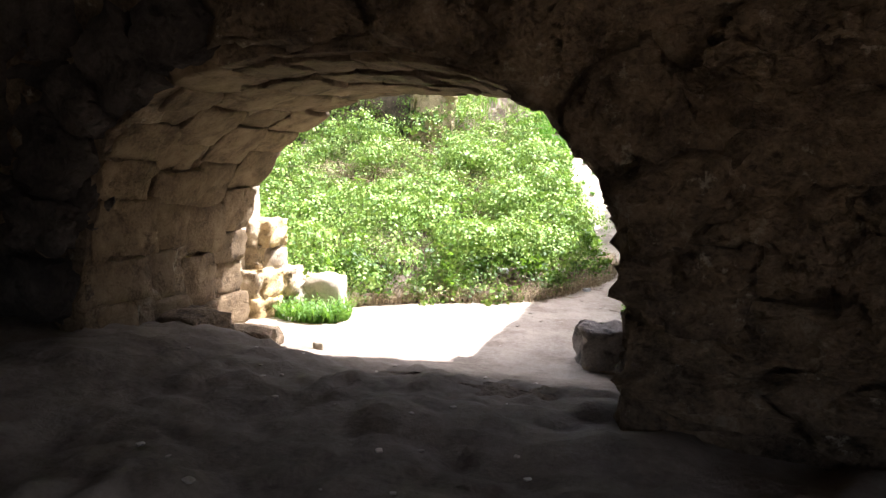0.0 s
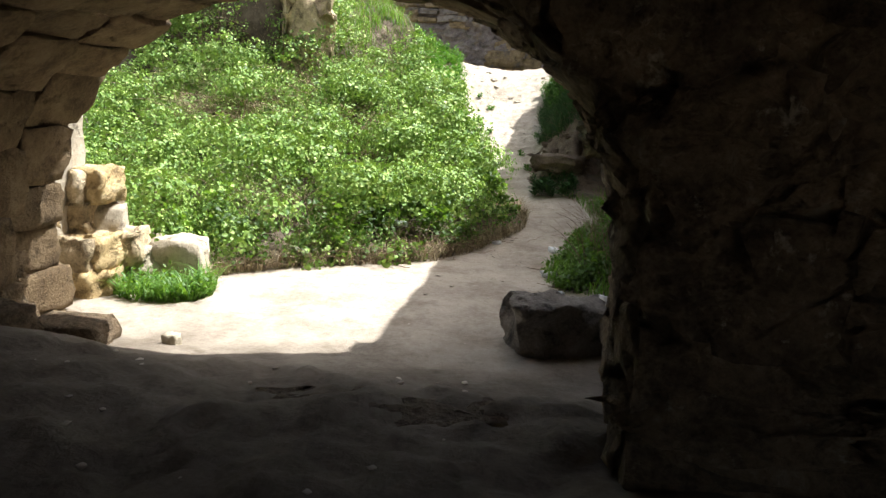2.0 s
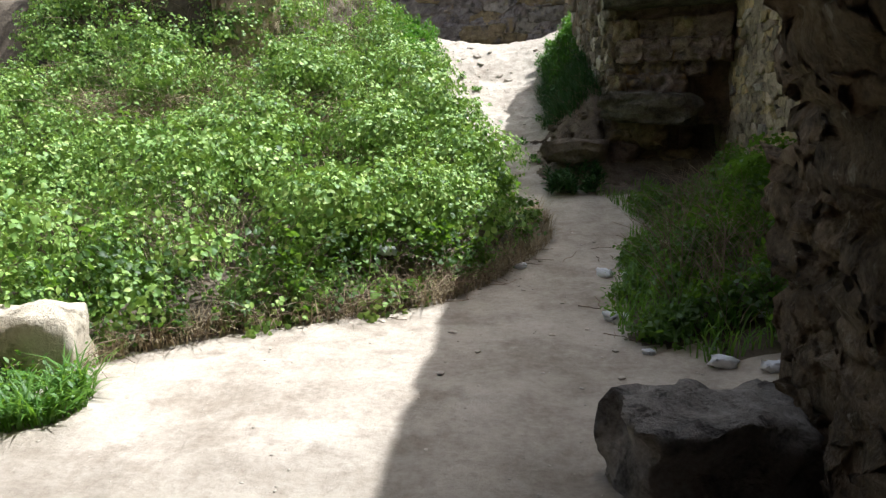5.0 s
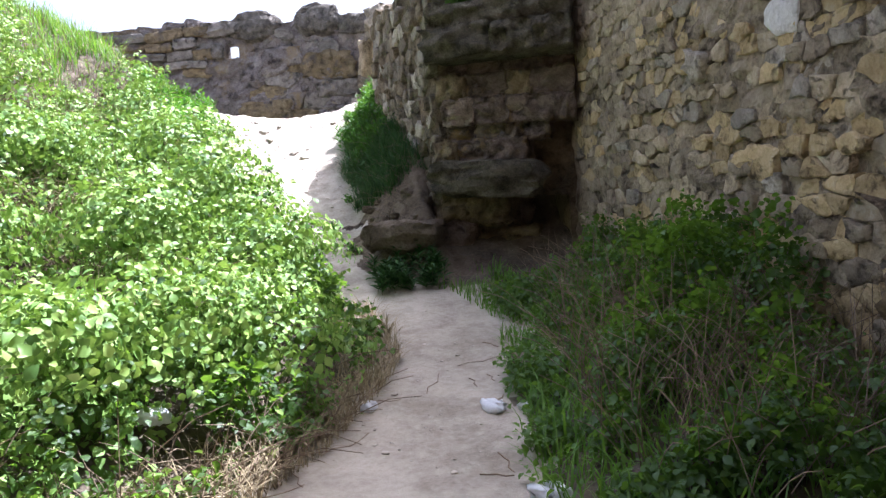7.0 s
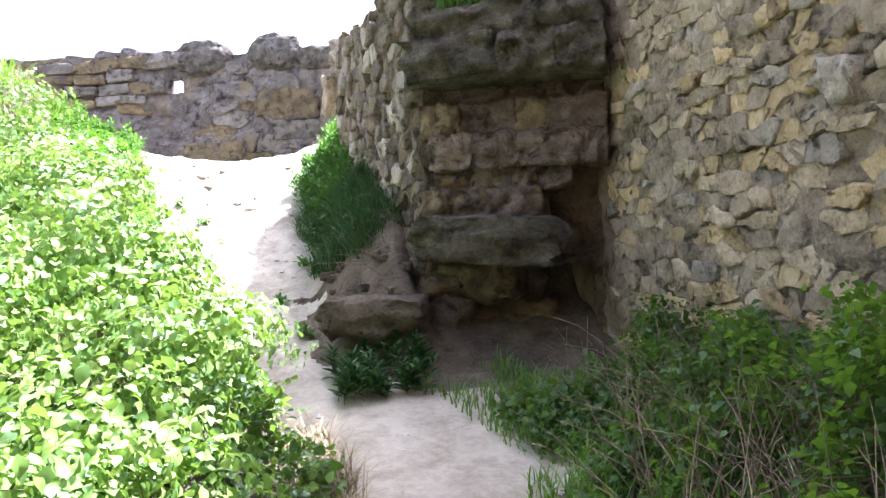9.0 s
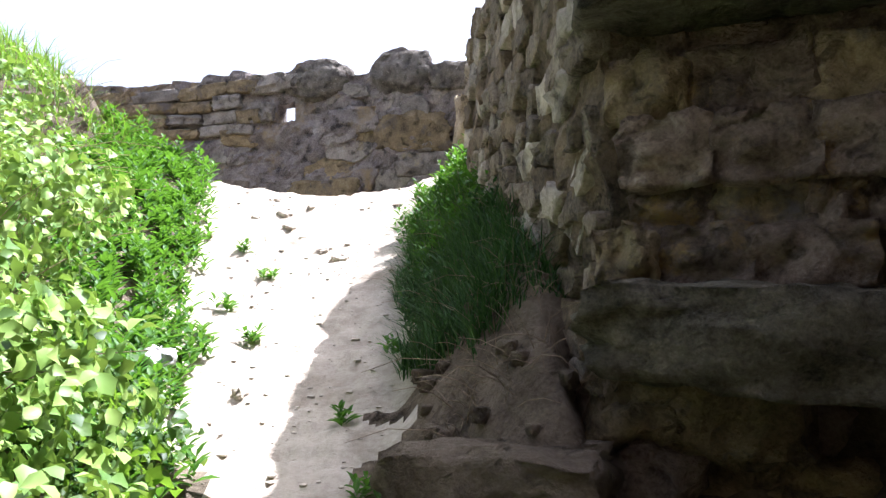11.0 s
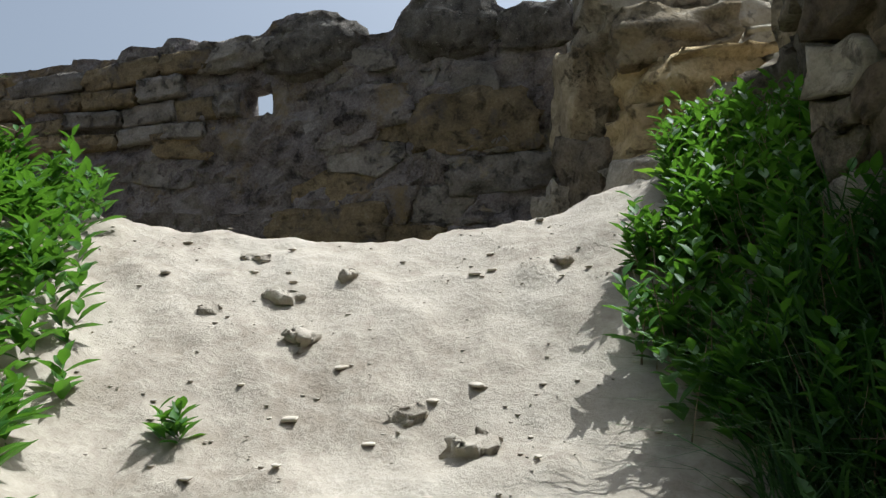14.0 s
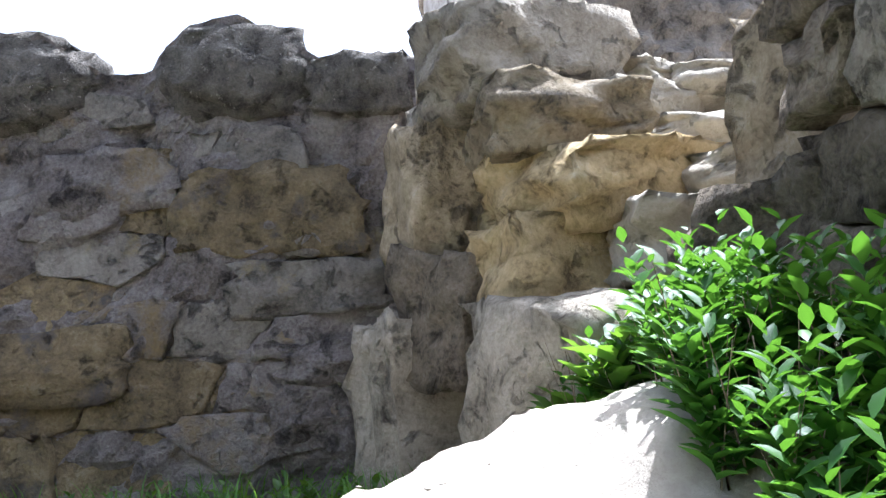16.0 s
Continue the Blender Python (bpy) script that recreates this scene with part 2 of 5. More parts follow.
# ---- shape helpers ----
def mesh_from(name, verts, faces, mat, smooth=False):
    me = bpy.data.meshes.new(name)
    me.from_pydata([tuple(map(float, v)) for v in verts], [], [tuple(map(int, f)) for f in faces])
    me.materials.append(mat)
    if smooth:
        me.polygons.foreach_set("use_smooth", [True] * len(me.polygons))
    me.update()
    return me


def part(name, data, parent, label=""):
    ob = new(name, data)
    ob.parent = parent
    ob.matrix_parent_inverse = parent.matrix_basis.inverted()
    if label:
        ob["label"] = label
    return ob


def empty(name, x=0.0, y=0.0, z=0.0):
    ob = new(name)
    ob.matrix_world = pose(x, y, z)
    return ob


def fbm(x, y, z=0.0, octaves=4):
    return noise.fractal(Vector((x, y, z)), 1.0, 2.0, octaves)


def smooth01(v):
    v = np.clip(v, 0, 1)
    return v * v * (3 - 2 * v)


def rock_mesh(name, mat, seed, n=(4, 3, 3), boxy=0.6, rough=0.10):
    """A worn stone in a unit box: a gridded box pulled part of the way to an ellipsoid and knocked about."""
    index, verts, faces = {}, [], []

    def vert(i, j, k):
        if (i, j, k) not in index:
            p = Vector((i / n[0] * 2 - 1, j / n[1] * 2 - 1, k / n[2] * 2 - 1))
            q = p * boxy + p.normalized() * 1.25 * (1 - boxy)
            d = noise.noise_vector(p * 1.3 + Vector((seed * 3.1, seed * 1.7, seed * 5.3)))
            e = noise.noise_vector(p * 3.1 + Vector((seed * 2.3, 9.1, seed)))
            q = q + d * rough * 2 + e * rough
            if n[0] > 8:
                q = q + noise.noise_vector(p * 7.3 + Vector((seed, 4.7, seed * 1.9))) * rough * 0.45
            index[i, j, k] = len(verts)
            verts.append(q * 0.5)
        return index[i, j, k]

    for ax in range(3):
        u, v = [a for a in range(3) if a != ax]
        for side in (0, n[ax]):
            for i in range(n[u]):
                for j in range(n[v]):
                    c = []
                    for di, dj in ((0, 0), (1, 0), (1, 1), (0, 1)):
                        t = [0, 0, 0]
                        t[ax], t[u], t[v] = side, i + di, j + dj
                        c.append(vert(*t))
                    flip = (side == 0) ^ (ax == 1)
                    faces.append(c[::-1] if flip else c)
    return mesh_from(name, verts, faces, mat, True)


# ---- ground ----
CY = [-40, 2, 5.6, 6.3, 7.0, 7.6, 8.2, 10, 12, 13, 14, 15, 16, 17, 18.2, 19.3, 20.1, 20.5, 20.8, 21.3, 22, 23.5, 60]
CZ = [0.55, 0.55, 0.47, 0.40, 0.30, 0.13, 0.06, 0.07, 0.12, 0.18, 0.30, 0.46, 0.70, 1.0, 1.45, 1.96, 2.47, 2.68, 2.65, 2.42, 2.25, 2.2, 2.2]
LY = [9.2, 9.8, 10.2, 10.6, 11.0, 11.4, 12.0, 12.7, 13.4, 14.1, 15.2, 16.6, 17.5, 18.5, 19.5, 20.5, 21.5]
LX = [-2.6, -2.3, -2.05, -1.6, -0.8, -0.15, 0.2, 0.5, 0.75, 0.7, 0.33, -0.15, -0.45, -0.7, -0.95, -1.3, -2.2]
RY = [8.5, 9.5, 10.4, 11.0, 11.7, 12.7, 14.0, 15.0, 15.6, 16.4, 17.2, 18.0, 19.5, 20.6, 22]
RX = [1.8, 1.9, 1.6, 1.25, 1.3, 1.5, 1.9, 1.6, 0.75, 0.6, 0.62, 0.66, 0.8, 1.0, 1.6]


def bluff(x, y):
    """How far a place lies behind the edge of the earth step on the upper bank."""
    return np.interp(y, [16, 17.5, 19.7, 21, 22], [-3.5, -2.9, -2.3, -2.65, -3.4]) - x


def ground(x, y):
    """Height of the ground: trodden path and sand ramp, bramble bank on one side, earth bank under the walls on the other."""
    x, y = np.asarray(x, float), np.asarray(y, float)
    z = np.interp(y, CY, CZ)
    dl = np.interp(y, LY, LX) - x
    rise = np.interp(y, [10, 11, 12, 13, 15, 17.5, 19, 20.5, 22, 24], [0, 0.08, 0.12, 0.2, 0.4, 0.62, 0.64, 0.44, 0.3, 0.2])
    far = np.interp(y, [10, 12, 13.5, 16, 19, 20.5, 60], [0, 0.0, 0.1, 0.4, 0.5, 0.5, 0.3])
    z = z + np.where(y > 9.5, smooth01(dl / 1.1) * rise + smooth01((dl - 0.8) / 3.5) * far, 0)
    step = smooth01((y - 16.3) / 1.0) * (1 - smooth01((y - 21.2) / 0.9))
    b = bluff(x, y) + 0.07 * np.sin(y * 9.0) + 0.05 * np.sin(y * 23.0 + x * 3)
    z = z + step * (0.58 * smooth01((b + 0.12) / 0.5) + 0.5 * smooth01((b - 0.2) / 1.8))
    dr = x - np.interp(y, RY, RX)
    riser = np.interp(y, [9, 10, 12, 14, 15.0, 15.5, 15.8, 16.6, 18, 19.5, 20.6, 22], [0.05, 0.15, 0.28, 0.2, 0.1, 0.3, 0.6, 0.7, 0.7, 0.44, 0.1, 0.05])
    hollow = smooth01((x - 1.4) / 0.25) * (1 - smooth01((y - 16.2) / 0.3)) * smooth01((y - 14.8) / 0.4)
    z = z + np.where(y > 9, smooth01(dr / 0.85) * riser * (1 - 0.85 * hollow), 0)
    # the hollow of the ramp
    ramp = smooth01((y - 15.5) / 1.5) * (1 - smooth01((y - 20.8) / 1.0))
    mid = (np.interp(y, LY, LX) + np.interp(y, RY, RX)) / 2
    z = z + ramp * np.where(x < mid, 0.09, 0.13) * np.clip((x - mid) / 0.9, -1.3, 1.3) ** 2
    # inside the vault the floor is higher towards the sides and behind
    inside = 1 - smooth01((y - 6.6) / 1.3)
    z = z + inside * (0.16 * smooth01((-x - 0.6) / 1.4) + 0.05 * smooth01((x - 1.4) / 0.8))
    return z


def rough_ground(x, y):
    z = float(ground(x, y))
    amp = 1.0 if y < 26 and abs(x) < 12 else 0.0
    inside = 1.0 if y < 7.6 else 0.0
    z += amp * (0.025 * fbm(x * 1.1, y * 1.1, 3.0) + 0.012 * fbm(x * 5, y * 5, 1.0))
    if inside:
        z += 0.085 * fbm(x * 1.5, y * 1.5, 8.0) + 0.06 * abs(fbm(x * 3.4, y * 3.4, 5.0))
    if y > 15.5 and y < 21.3:
        crust = max(0.0, fbm(x * 1.7, y * 1.7, 11.0))
        shelf = fbm(x * 2.6, y * 2.6, 21.0)
        z += 0.016 * min(1.0, max(0.0, (shelf - 0.12 + 0.1 * fbm(x * 14, y * 14, 3.0)) / 0.1))
        z += 0.035 * abs(fbm(x * 3.2, y * 3.2, 4.0, 5)) + (0.012 + 0.05 * crust) * fbm(x * 8, y * 8, 2.0) + 0.05 * crust * max(0.0, 0.35 - abs(fbm(x * 4.5, y * 6.0, 6.0)))
    return z


def build_ground():
    xs = np.unique(np.round(np.concatenate([np.linspace(-300, -14, 8), np.linspace(-14, -4.5, 20), np.arange(-4.5, 4.51, 0.075), np.arange(-1.5, 1.3, 0.0375), np.linspace(4.5, 14, 16), np.linspace(14, 300, 8)]), 4))
    ys = np.unique(np.round(np.concatenate([np.linspace(-300, -6, 8), np.linspace(-6, 3, 20), np.arange(3, 24.01, 0.075), np.arange(15.6, 21.3, 0.0375), np.linspace(24, 40, 16), np.linspace(40, 400, 8)]), 4))
    verts = [(x, y, rough_ground(x, y)) for y in ys for x in xs]
    w = len(xs)
    faces = [(j * w + i, j * w + i + 1, (j + 1) * w + i + 1, (j + 1) * w + i) for j in range(len(ys) - 1) for i in range(w - 1)]
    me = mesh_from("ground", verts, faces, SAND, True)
    me.materials.append(EARTH)
    c = np.array([verts[q[0]] for q in faces])
    x, y = c[:, 0] + 0.04, c[:, 1] + 0.04
    wob = 0.1 * np.sin(x * 7.3 + np.sin(y * 3.1)) + 0.07 * np.sin(y * 11.0)
    dl, dr = np.interp(y, LY, LX) - x, x - np.interp(y, RY, RX)
    dark_ground = ((dl > 0.12 + wob) & (y > 10.1) & ((y < 16.5) | (dl > 0.4 + wob))) | ((dr > 0.15 + wob) & (y > 10.3) & (y < 15.3)) | ((dr > 0.25 + wob) & (y > 15.3) & (y < 20.3))
    me.materials.append(BANK)
    bank = (dr > 0.1 + wob) & (dr < 1.1 + wob) & (y > 15.3) & (y < 17.0) & (x < 3)
    behind = (y > 21.2 + wob) & (y < 26)
    me.polygons.foreach_set("material_index", np.where(bank, 2, np.where(behind & ((x < 0.5) | (y > 22.2)), 1, dark_ground.astype(np.int32))).astype(np.int32))
    return tagged(new("ground", me), "pale trodden sand path climbing to a crest", "ground", kind="structure")


build_ground()


# ---- walls ----
def wall_frame(a, b):
    """Origin, direction along and outward normal (to the left of a to b) of a wall's foot line in plan."""
    a, b = Vector((*a, 0)), Vector((*b, 0))
    u = (b - a).normalized()
    return a, u, Vector((-u.y, u.x, 0)), (b - a).length


def wall_slab(name, a, b, z0, top, thick, mat, label, lumps=0.05, step=0.16, hole=None, kind="structure"):
    """A thick wall whose outer face and top are uneven. top(s) is its height along the way; hole(s, z) cuts an opening right through."""
    o, u, nrm, length = wall_frame(a, b)
    ns, nz = max(2, int(length / step)), max(2, int((max(top(0), top(length / 2), top(length)) - z0) / step))
    verts, faces, idx = [], [], {}
    for side in (0, 1):
        for i in range(ns + 1):
            s = length * i / ns
            for k in range(nz + 1):
                z = z0 + (top(s) - z0) * k / nz
                p = o + u * s - nrm * (thick * side)
                if side == 0:
                    p = p + nrm * (lumps * fbm(p.x * 1.9 + p.y, p.y * 1.9, z * 2.3) + lumps * 0.55 * fbm(p.x * 5, p.y * 5, z * 7) + lumps * 0.3 * fbm(p.x * 13, p.y * 13, z * 15))
                idx[side, i, k] = len(verts)
                verts.append((p.x, p.y, z))
    cut = set()
    if hole:
        cut = {(i, k) for i in range(ns) for k in range(nz) if hole(length * (i + 0.5) / ns, z0 + (top(length * (i + 0.5) / ns) - z0) * (k + 0.5) / nz)}
    for i in range(ns):
        for k in range(nz):
            if (i, k) in cut:
                for (di, dk), (p, q) in {(-1, 0): ((0, 0), (0, 1)), (1, 0): ((1, 1), (1, 0)), (0, -1): ((1, 0), (0, 0)), (0, 1): ((0, 1), (1, 1))}.items():
                    if (i + di, k + dk) not in cut:
                        faces.append((idx[0, i + p[0], k + p[1]], idx[0, i + q[0], k + q[1]], idx[1, i + q[0], k + q[1]], idx[1, i + p[0], k + p[1]]))
                continue
            for side in (0, 1):
                f = [idx[side, i, k], idx[side, i + 1, k], idx[side, i + 1, k + 1], idx[side, i, k + 1]]
                faces.append(f[::-1] if side == 0 else f)
    for i in range(ns):
        faces.append((idx[0, i, nz], idx[0, i + 1, nz], idx[1, i + 1, nz], idx[1, i, nz]))
    for k in range(nz):
        faces.append((idx[0, 0, k], idx[1, 0, k], idx[1, 0, k + 1], idx[0, 0, k + 1]))
        faces.append((idx[0, ns, k + 1], idx[1, ns, k + 1], idx[1, ns, k], idx[0, ns, k]))
    return tagged(new(name, mesh_from(name, verts, faces, mat, False)), label, "wall", kind=kind)


def cells(width, height, w, h, seed):
    """An irregular net of stones over a rectangle: for each its middle and its outline, neighbours sharing their joints."""
    r = np.random.default_rng(seed)
    pts, row, z = [], 0, -h
    while z < height + h:
        hh = h * r.uniform(0.75, 1.3)
        x = -w + r.uniform(0, w)
        while x < width + w:
            ww = w * r.choice([0.5, 0.75, 1.0, 1.3, 1.7], p=[0.2, 0.25, 0.25, 0.2, 0.1])
            pts.append((x + ww / 2 + r.normal() * 0.1 * w, z + hh / 2 + r.normal() * 0.17 * h))
            x += ww
        z += hh
    pts = np.array(pts)
    k = np.array([1.0, w / h])
    q = pts * k
    out = []
    for c in range(len(q)):
        if not (0 <= pts[c, 0] <= width and 0 <= pts[c, 1] <= height):
            continue
        d = ((q - q[c]) ** 2).sum(1)
        poly = [q[c] + np.array(v) * w * 1.4 for v in ((-1, -1), (1, -1), (1, 1), (-1, 1))]
        for j in np.argsort(d)[1:22]:
            mid, nrm = (q[j] + q[c]) / 2, q[j] - q[c]
            cut, n = [], len(poly)
            for i in range(n):
                a, b = poly[i], poly[(i + 1) % n]
                da, db = (a - mid) @ nrm, (b - mid) @ nrm
                if da <= 0:
                    cut.append(a)
                if da * db < 0:
                    cut.append(a + (b - a) * da / (da - db))
            poly = cut
        if len(poly) > 2:
            out.append((pts[c], np.array(poly) / k))
    return out


def cell_mesh(name, poly, mid, gap, proud, mat, seed, rough=0.4):
    """A rubble stone from its outline: a wavering edge sunk in the mortar and a broken, slightly domed face."""
    r = np.random.default_rng(seed)
    ring = []
    n = len(poly)
    for i in range(n):
        a, b = poly[i] - mid, poly[(i + 1) % n] - mid
        L = np.linalg.norm(b - a)
        m = 2 if L > 0.06 else 1
        if L > 0.22:
            m = 4
        for t in range(m):
            p = a + (b - a) * t / m
            ring.append(p + r.normal(size=2) * 0.07 * min(L, 0.2))
    ring = np.array(ring)
    rad = np.linalg.norm(ring, axis=1).mean()
    ring *= np.maximum(0.5, 1 - gap / rad)
    N = len(ring)
    verts = []
    tilt = np.clip(r.normal(size=2), -1, 1) * 0.07
    for f, d, w in ((1.0, -0.06, 0), (0.99, 0.6, 0.25), (0.93, 0.95, rough), (0.55, 1.0, rough)):
        for p in ring:
            q = p * f * (1 + r.normal() * 0.02)
            verts.append((q[0], (d * proud + tilt @ q if d > 0 else d) + r.normal() * w * proud * 0.5, q[1]))
    verts.append((0, proud * (1 + r.normal() * rough * 0.4), 0))
    faces = []
    for k in range(3):
        for i in range(N):
            j = (i + 1) % N
            faces.append((k * N + j, k * N + i, (k + 1) * N + i, (k + 1) * N + j))
    for i in range(N):
        faces.append((3 * N + (i + 1) % N, 3 * N + i, 4 * N))
    return mesh_from(name, verts, faces, mat, True)


def rubble_face(parent, a, b, z0, z1, w, h, mats, seed, proud=(0.02, 0.06), gap=0.012, limit=300, keep=0.9, skip=None, top=None, name="stone", out=0.0):
    """Stones one by one over a wall's face; those past the limit, farthest up, are joined."""
    o, u, nrm, length = wall_frame(a, b)
    turn = Matrix((u, nrm, Vector((0, 0, 1)))).transposed().to_4x4()
    r = random.Random(seed)
    rest = []
    for c, (mid, poly) in enumerate(sorted(cells(length, z1 - z0, w, h, seed), key=lambda e: e[0][1])):
        z = z0 + mid[1]
        if r.random() > keep or (skip and skip(mid[0], z)) or (top and z + h * 0.35 > top(mid[0])):
            continue
        poly[:, 0] = np.clip(poly[:, 0], 0.0, length)
        me = cell_mesh(name, poly, mid, gap * r.uniform(0.6, 1.8), r.uniform(*proud), r.choice(mats), seed * 1000 + c)
        p = o + u * mid[0] + nrm * out
        m = Matrix.Translation((p.x, p.y, z)) @ turn @ Euler((r.uniform(-0.06, 0.06), 0, r.uniform(-0.05, 0.05))).to_matrix().to_4x4()
        if c < limit:
            part(name, me, parent).matrix_world = m
        else:
            rest.append((me, m))
    if rest:
        join_rest(parent, rest, "upper_stones", mats[0])


def lay_stones(parent, a, b, z0, top, variants, course, width, proud, depth, jitter, limit=300, skip=None, seed=1, gap=0.02, name="stone", rest_mat=None):
    """Courses of single stones on a wall's face. Each is an object of its own up to the limit, nearest the foot first."""
    r = random.Random(seed)
    o, u, nrm, length = wall_frame(a, b)
    turn = Matrix((u, nrm, Vector((0, 0, 1)))).transposed().to_4x4()
    z, made, rest = z0, 0, []
    while z < 12:
        h = r.uniform(*course)
        if z + h > max(top(0), top(length * 0.5), top(length)) + 0.05:
            break
        s = -r.uniform(0, width[0])
        while s < length:
            w = r.uniform(*width)
            sc, zc = s + w / 2, z + h / 2 + r.uniform(-jitter, jitter) * h
            if zc + h * 0.4 < top(min(max(sc, 0), length)) + 0.06 and 0 <= sc <= length and not (skip and skip(sc, zc)):
                hh = h * r.uniform(0.85, 1.15)
                p = o + u * sc + nrm * (proud - depth / 2 + r.uniform(-0.03, 0.02))
                me = r.choice(variants)
                m = Matrix.Translation((p.x, p.y, zc)) @ turn @ Euler((r.uniform(-0.05, 0.05), r.uniform(-0.08, 0.08), r.uniform(-0.06, 0.06))).to_matrix().to_4x4() @ Matrix.Diagonal((w - gap, depth, hh - gap * 0.6, 1))
                if made < limit:
                    part(name, me, parent).matrix_world = m
                elif rest_mat:
                    rest.append((me, m))
                made += 1
            s += w
        z += h
    if rest:
        join_rest(parent, rest, "upper_stones", rest_mat)
    return made


ASH = [rock_mesh("block", PIER if k % 3 else PIERST, 70 + k, (11, 4, 7), 0.84, 0.11) for k in range(6)]
WARM = [rock_mesh("block", (PINK, PINK, LICHEN)[k % 3], 700 + k, (12, 5, 8), 0.84, 0.13) for k in range(8)]
SLAB = [rock_mesh("block", MOSSY, 720 + k, (18, 8, 9), 0.86, 0.1) for k in range(6)]
HOLL = [rock_mesh("block", (PINK, LICHEN, PIERST)[k % 3], 740 + k, (12, 8, 9), 0.62, 0.2) for k in range(6)]
VLT = [rock_mesh("block", VAULT, 90 + k, (7, 3, 6), 0.86, 0.1) for k in range(8)]

WALL_A, WALL_B = (3.2, 9.4), (3.05, 15.5)
wall_east = wall_slab("wall_1", WALL_A, WALL_B, -0.2, lambda s: 7.0, 0.9, MORTAR, "tall rubble stone wall in ochre and grey", 0.055, 0.06)
PIER_A, PIER_B, PIER_C = (1.62, 15.95), (2.98, 15.38), (1.25, 19.4)


def pier_top(s):
    return 4.7 + 0.15 * math.sin(s * 5)


def pier_side_top(s):
    return float(np.interp(s, [0, 1.2, 1.5, 2.6, 3.1, 3.5], [4.5, 3.9, 3.8, 3.9, 4.0, 4.0])) + 0.06 * math.sin(s * 9)


pier_front = wall_slab("wall_2", (3.1, 15.66), (1.74, 16.23), 0.2, pier_top, 0.5, PIER, "eroded ashlar pier with dark hollow courses", 0.10, 0.12, lambda s, z: 0.1 < s < 1.0 and 0.35 < z < 1.32)
pier_side = wall_slab("wall_3", PIER_A, PIER_C, 0.4, pier_side_top, 0.9, PIER, "weathered side of a stone pier above a grassy bank", 0.07, 0.07)
wall_slab("wall_4", (2.1, 19.2), (4.0, 19.3), 0.2, lambda s: 3.2, 0.6, PIER, "plain back of the stone pier", 0.03)
wall_nook = wall_slab("wall_15", (1.5, 19.35), (2.05, 20.75), 1.8, lambda s: float(np.interp(s, [0, 0.7, 1.2, 1.5], [4.2, 3.95, 3.7, 3.5])), 0.8, PIER, "low broken wall above green herbs", 0.12)
wall_slab("wall_5", (3.05, 15.45), (3.0, 18.4), 0.5, lambda s: 5.6, 0.9, MORTAR, "rubble stone wall above the pier", 0.06)

BACK_A, BACK_B = (1.5, 23.13), (-7.5, 25.9)


TOP_S = [0, 0.6, 0.72, 0.85, 1.1, 1.4, 1.58, 1.66, 1.9, 2.05, 2.3, 2.6, 2.8, 2.94, 3.3, 3.6, 3.65, 3.95, 4.0, 4.44, 4.5, 5.07, 5.1, 5.9, 6.1, 6.9, 7.4, 9.5]
TOP_Z = [4.89, 4.92, 5.0, 5.1, 5.22, 5.18, 5.06, 4.92, 4.89, 4.98, 5.16, 5.18, 5.16, 5.03, 5.04, 5.06, 5.12, 5.18, 5.08, 5.15, 5.02, 5.12, 5.08, 5.05, 5.12, 5.2, 5.1, 5.0]


def back_top(s):
    return float(np.interp(s, TOP_S, TOP_Z)) + 0.025 * fbm(s * 5, 0.3, 0.0)


def back_hole(s, z):
    return abs(s - 3.0) < 0.17 and abs(z - 4.42) < 0.14


wall_back = wall_slab("wall_6", BACK_A, BACK_B, 2.0, back_top, 0.3, OLDWALL, "ruined grey block wall with a small hole", 0.075, 0.05, back_hole)

# the ruined stair flank beside the back wall
STAIR = [("boulder", (1.86, 22.5, 4.55), (1.0, 0.75, 0.62), 5), ("boulder", (1.9, 22.25, 4.14), (0.8, 0.75, 0.42), -8), ("boulder", (2.2, 22.1, 3.78), (1.2, 0.85, 0.45), 6),
         ("boulder", (1.85, 22.2, 3.38), (0.85, 0.8, 0.5), -4), ("boulder", (1.45, 22.75, 3.9), (0.5, 0.5, 0.75), 3), ("boulder", (1.5, 22.6, 3.2), (0.6, 0.6, 0.7), 20),
         ("boulder", (2.45, 22.3, 4.3), (0.55, 0.5, 0.24), 8), ("boulder", (2.75, 22.5, 4.5), (0.7, 0.5, 0.2), 18), ("boulder", (2.7, 22.0, 4.05), (0.8, 0.6, 0.22), -12),
         ("boulder", (3.1, 22.3, 4.4), (0.8, 0.7, 0.25), -6), ("boulder", (2.75, 21.6, 3.75), (0.9, 0.7, 0.25), 10), ("boulder", (2.35, 21.7, 3.45), (0.9, 0.7, 0.4), -15),
         ("boulder", (1.42, 22.95, 2.6), (0.8, 0.6, 1.3), 10), ("boulder", (2.9, 21.0, 3.78), (1.35, 0.85, 0.95), 16), ("boulder", (1.95, 21.85, 2.75), (1.3, 1.0, 0.95), 5), ("boulder", (2.5, 20.9, 3.1), (1.3, 0.9, 0.8), 0)]
for k, (nm, at, size, rz) in enumerate(STAIR):
    ob = new(nm, rock_mesh(nm, PALE if 5 < k < 12 else (OCHRE if k in (2, 3) else (RUBBLE if k in (1, 4, 13) else (PIERST if k % 2 else GREYST))), 200 + k, (14, 12, 11), 0.86, 0.12))
    ob.matrix_world = pose(*at, 3 * (k % 3), 4 * (k % 2), rz) @ Matrix.Diagonal((*size, 1))
    tagged(ob, "weathered lichen-stained boulder of a ruined stair", "boulder", "boulders of the ruined stair")
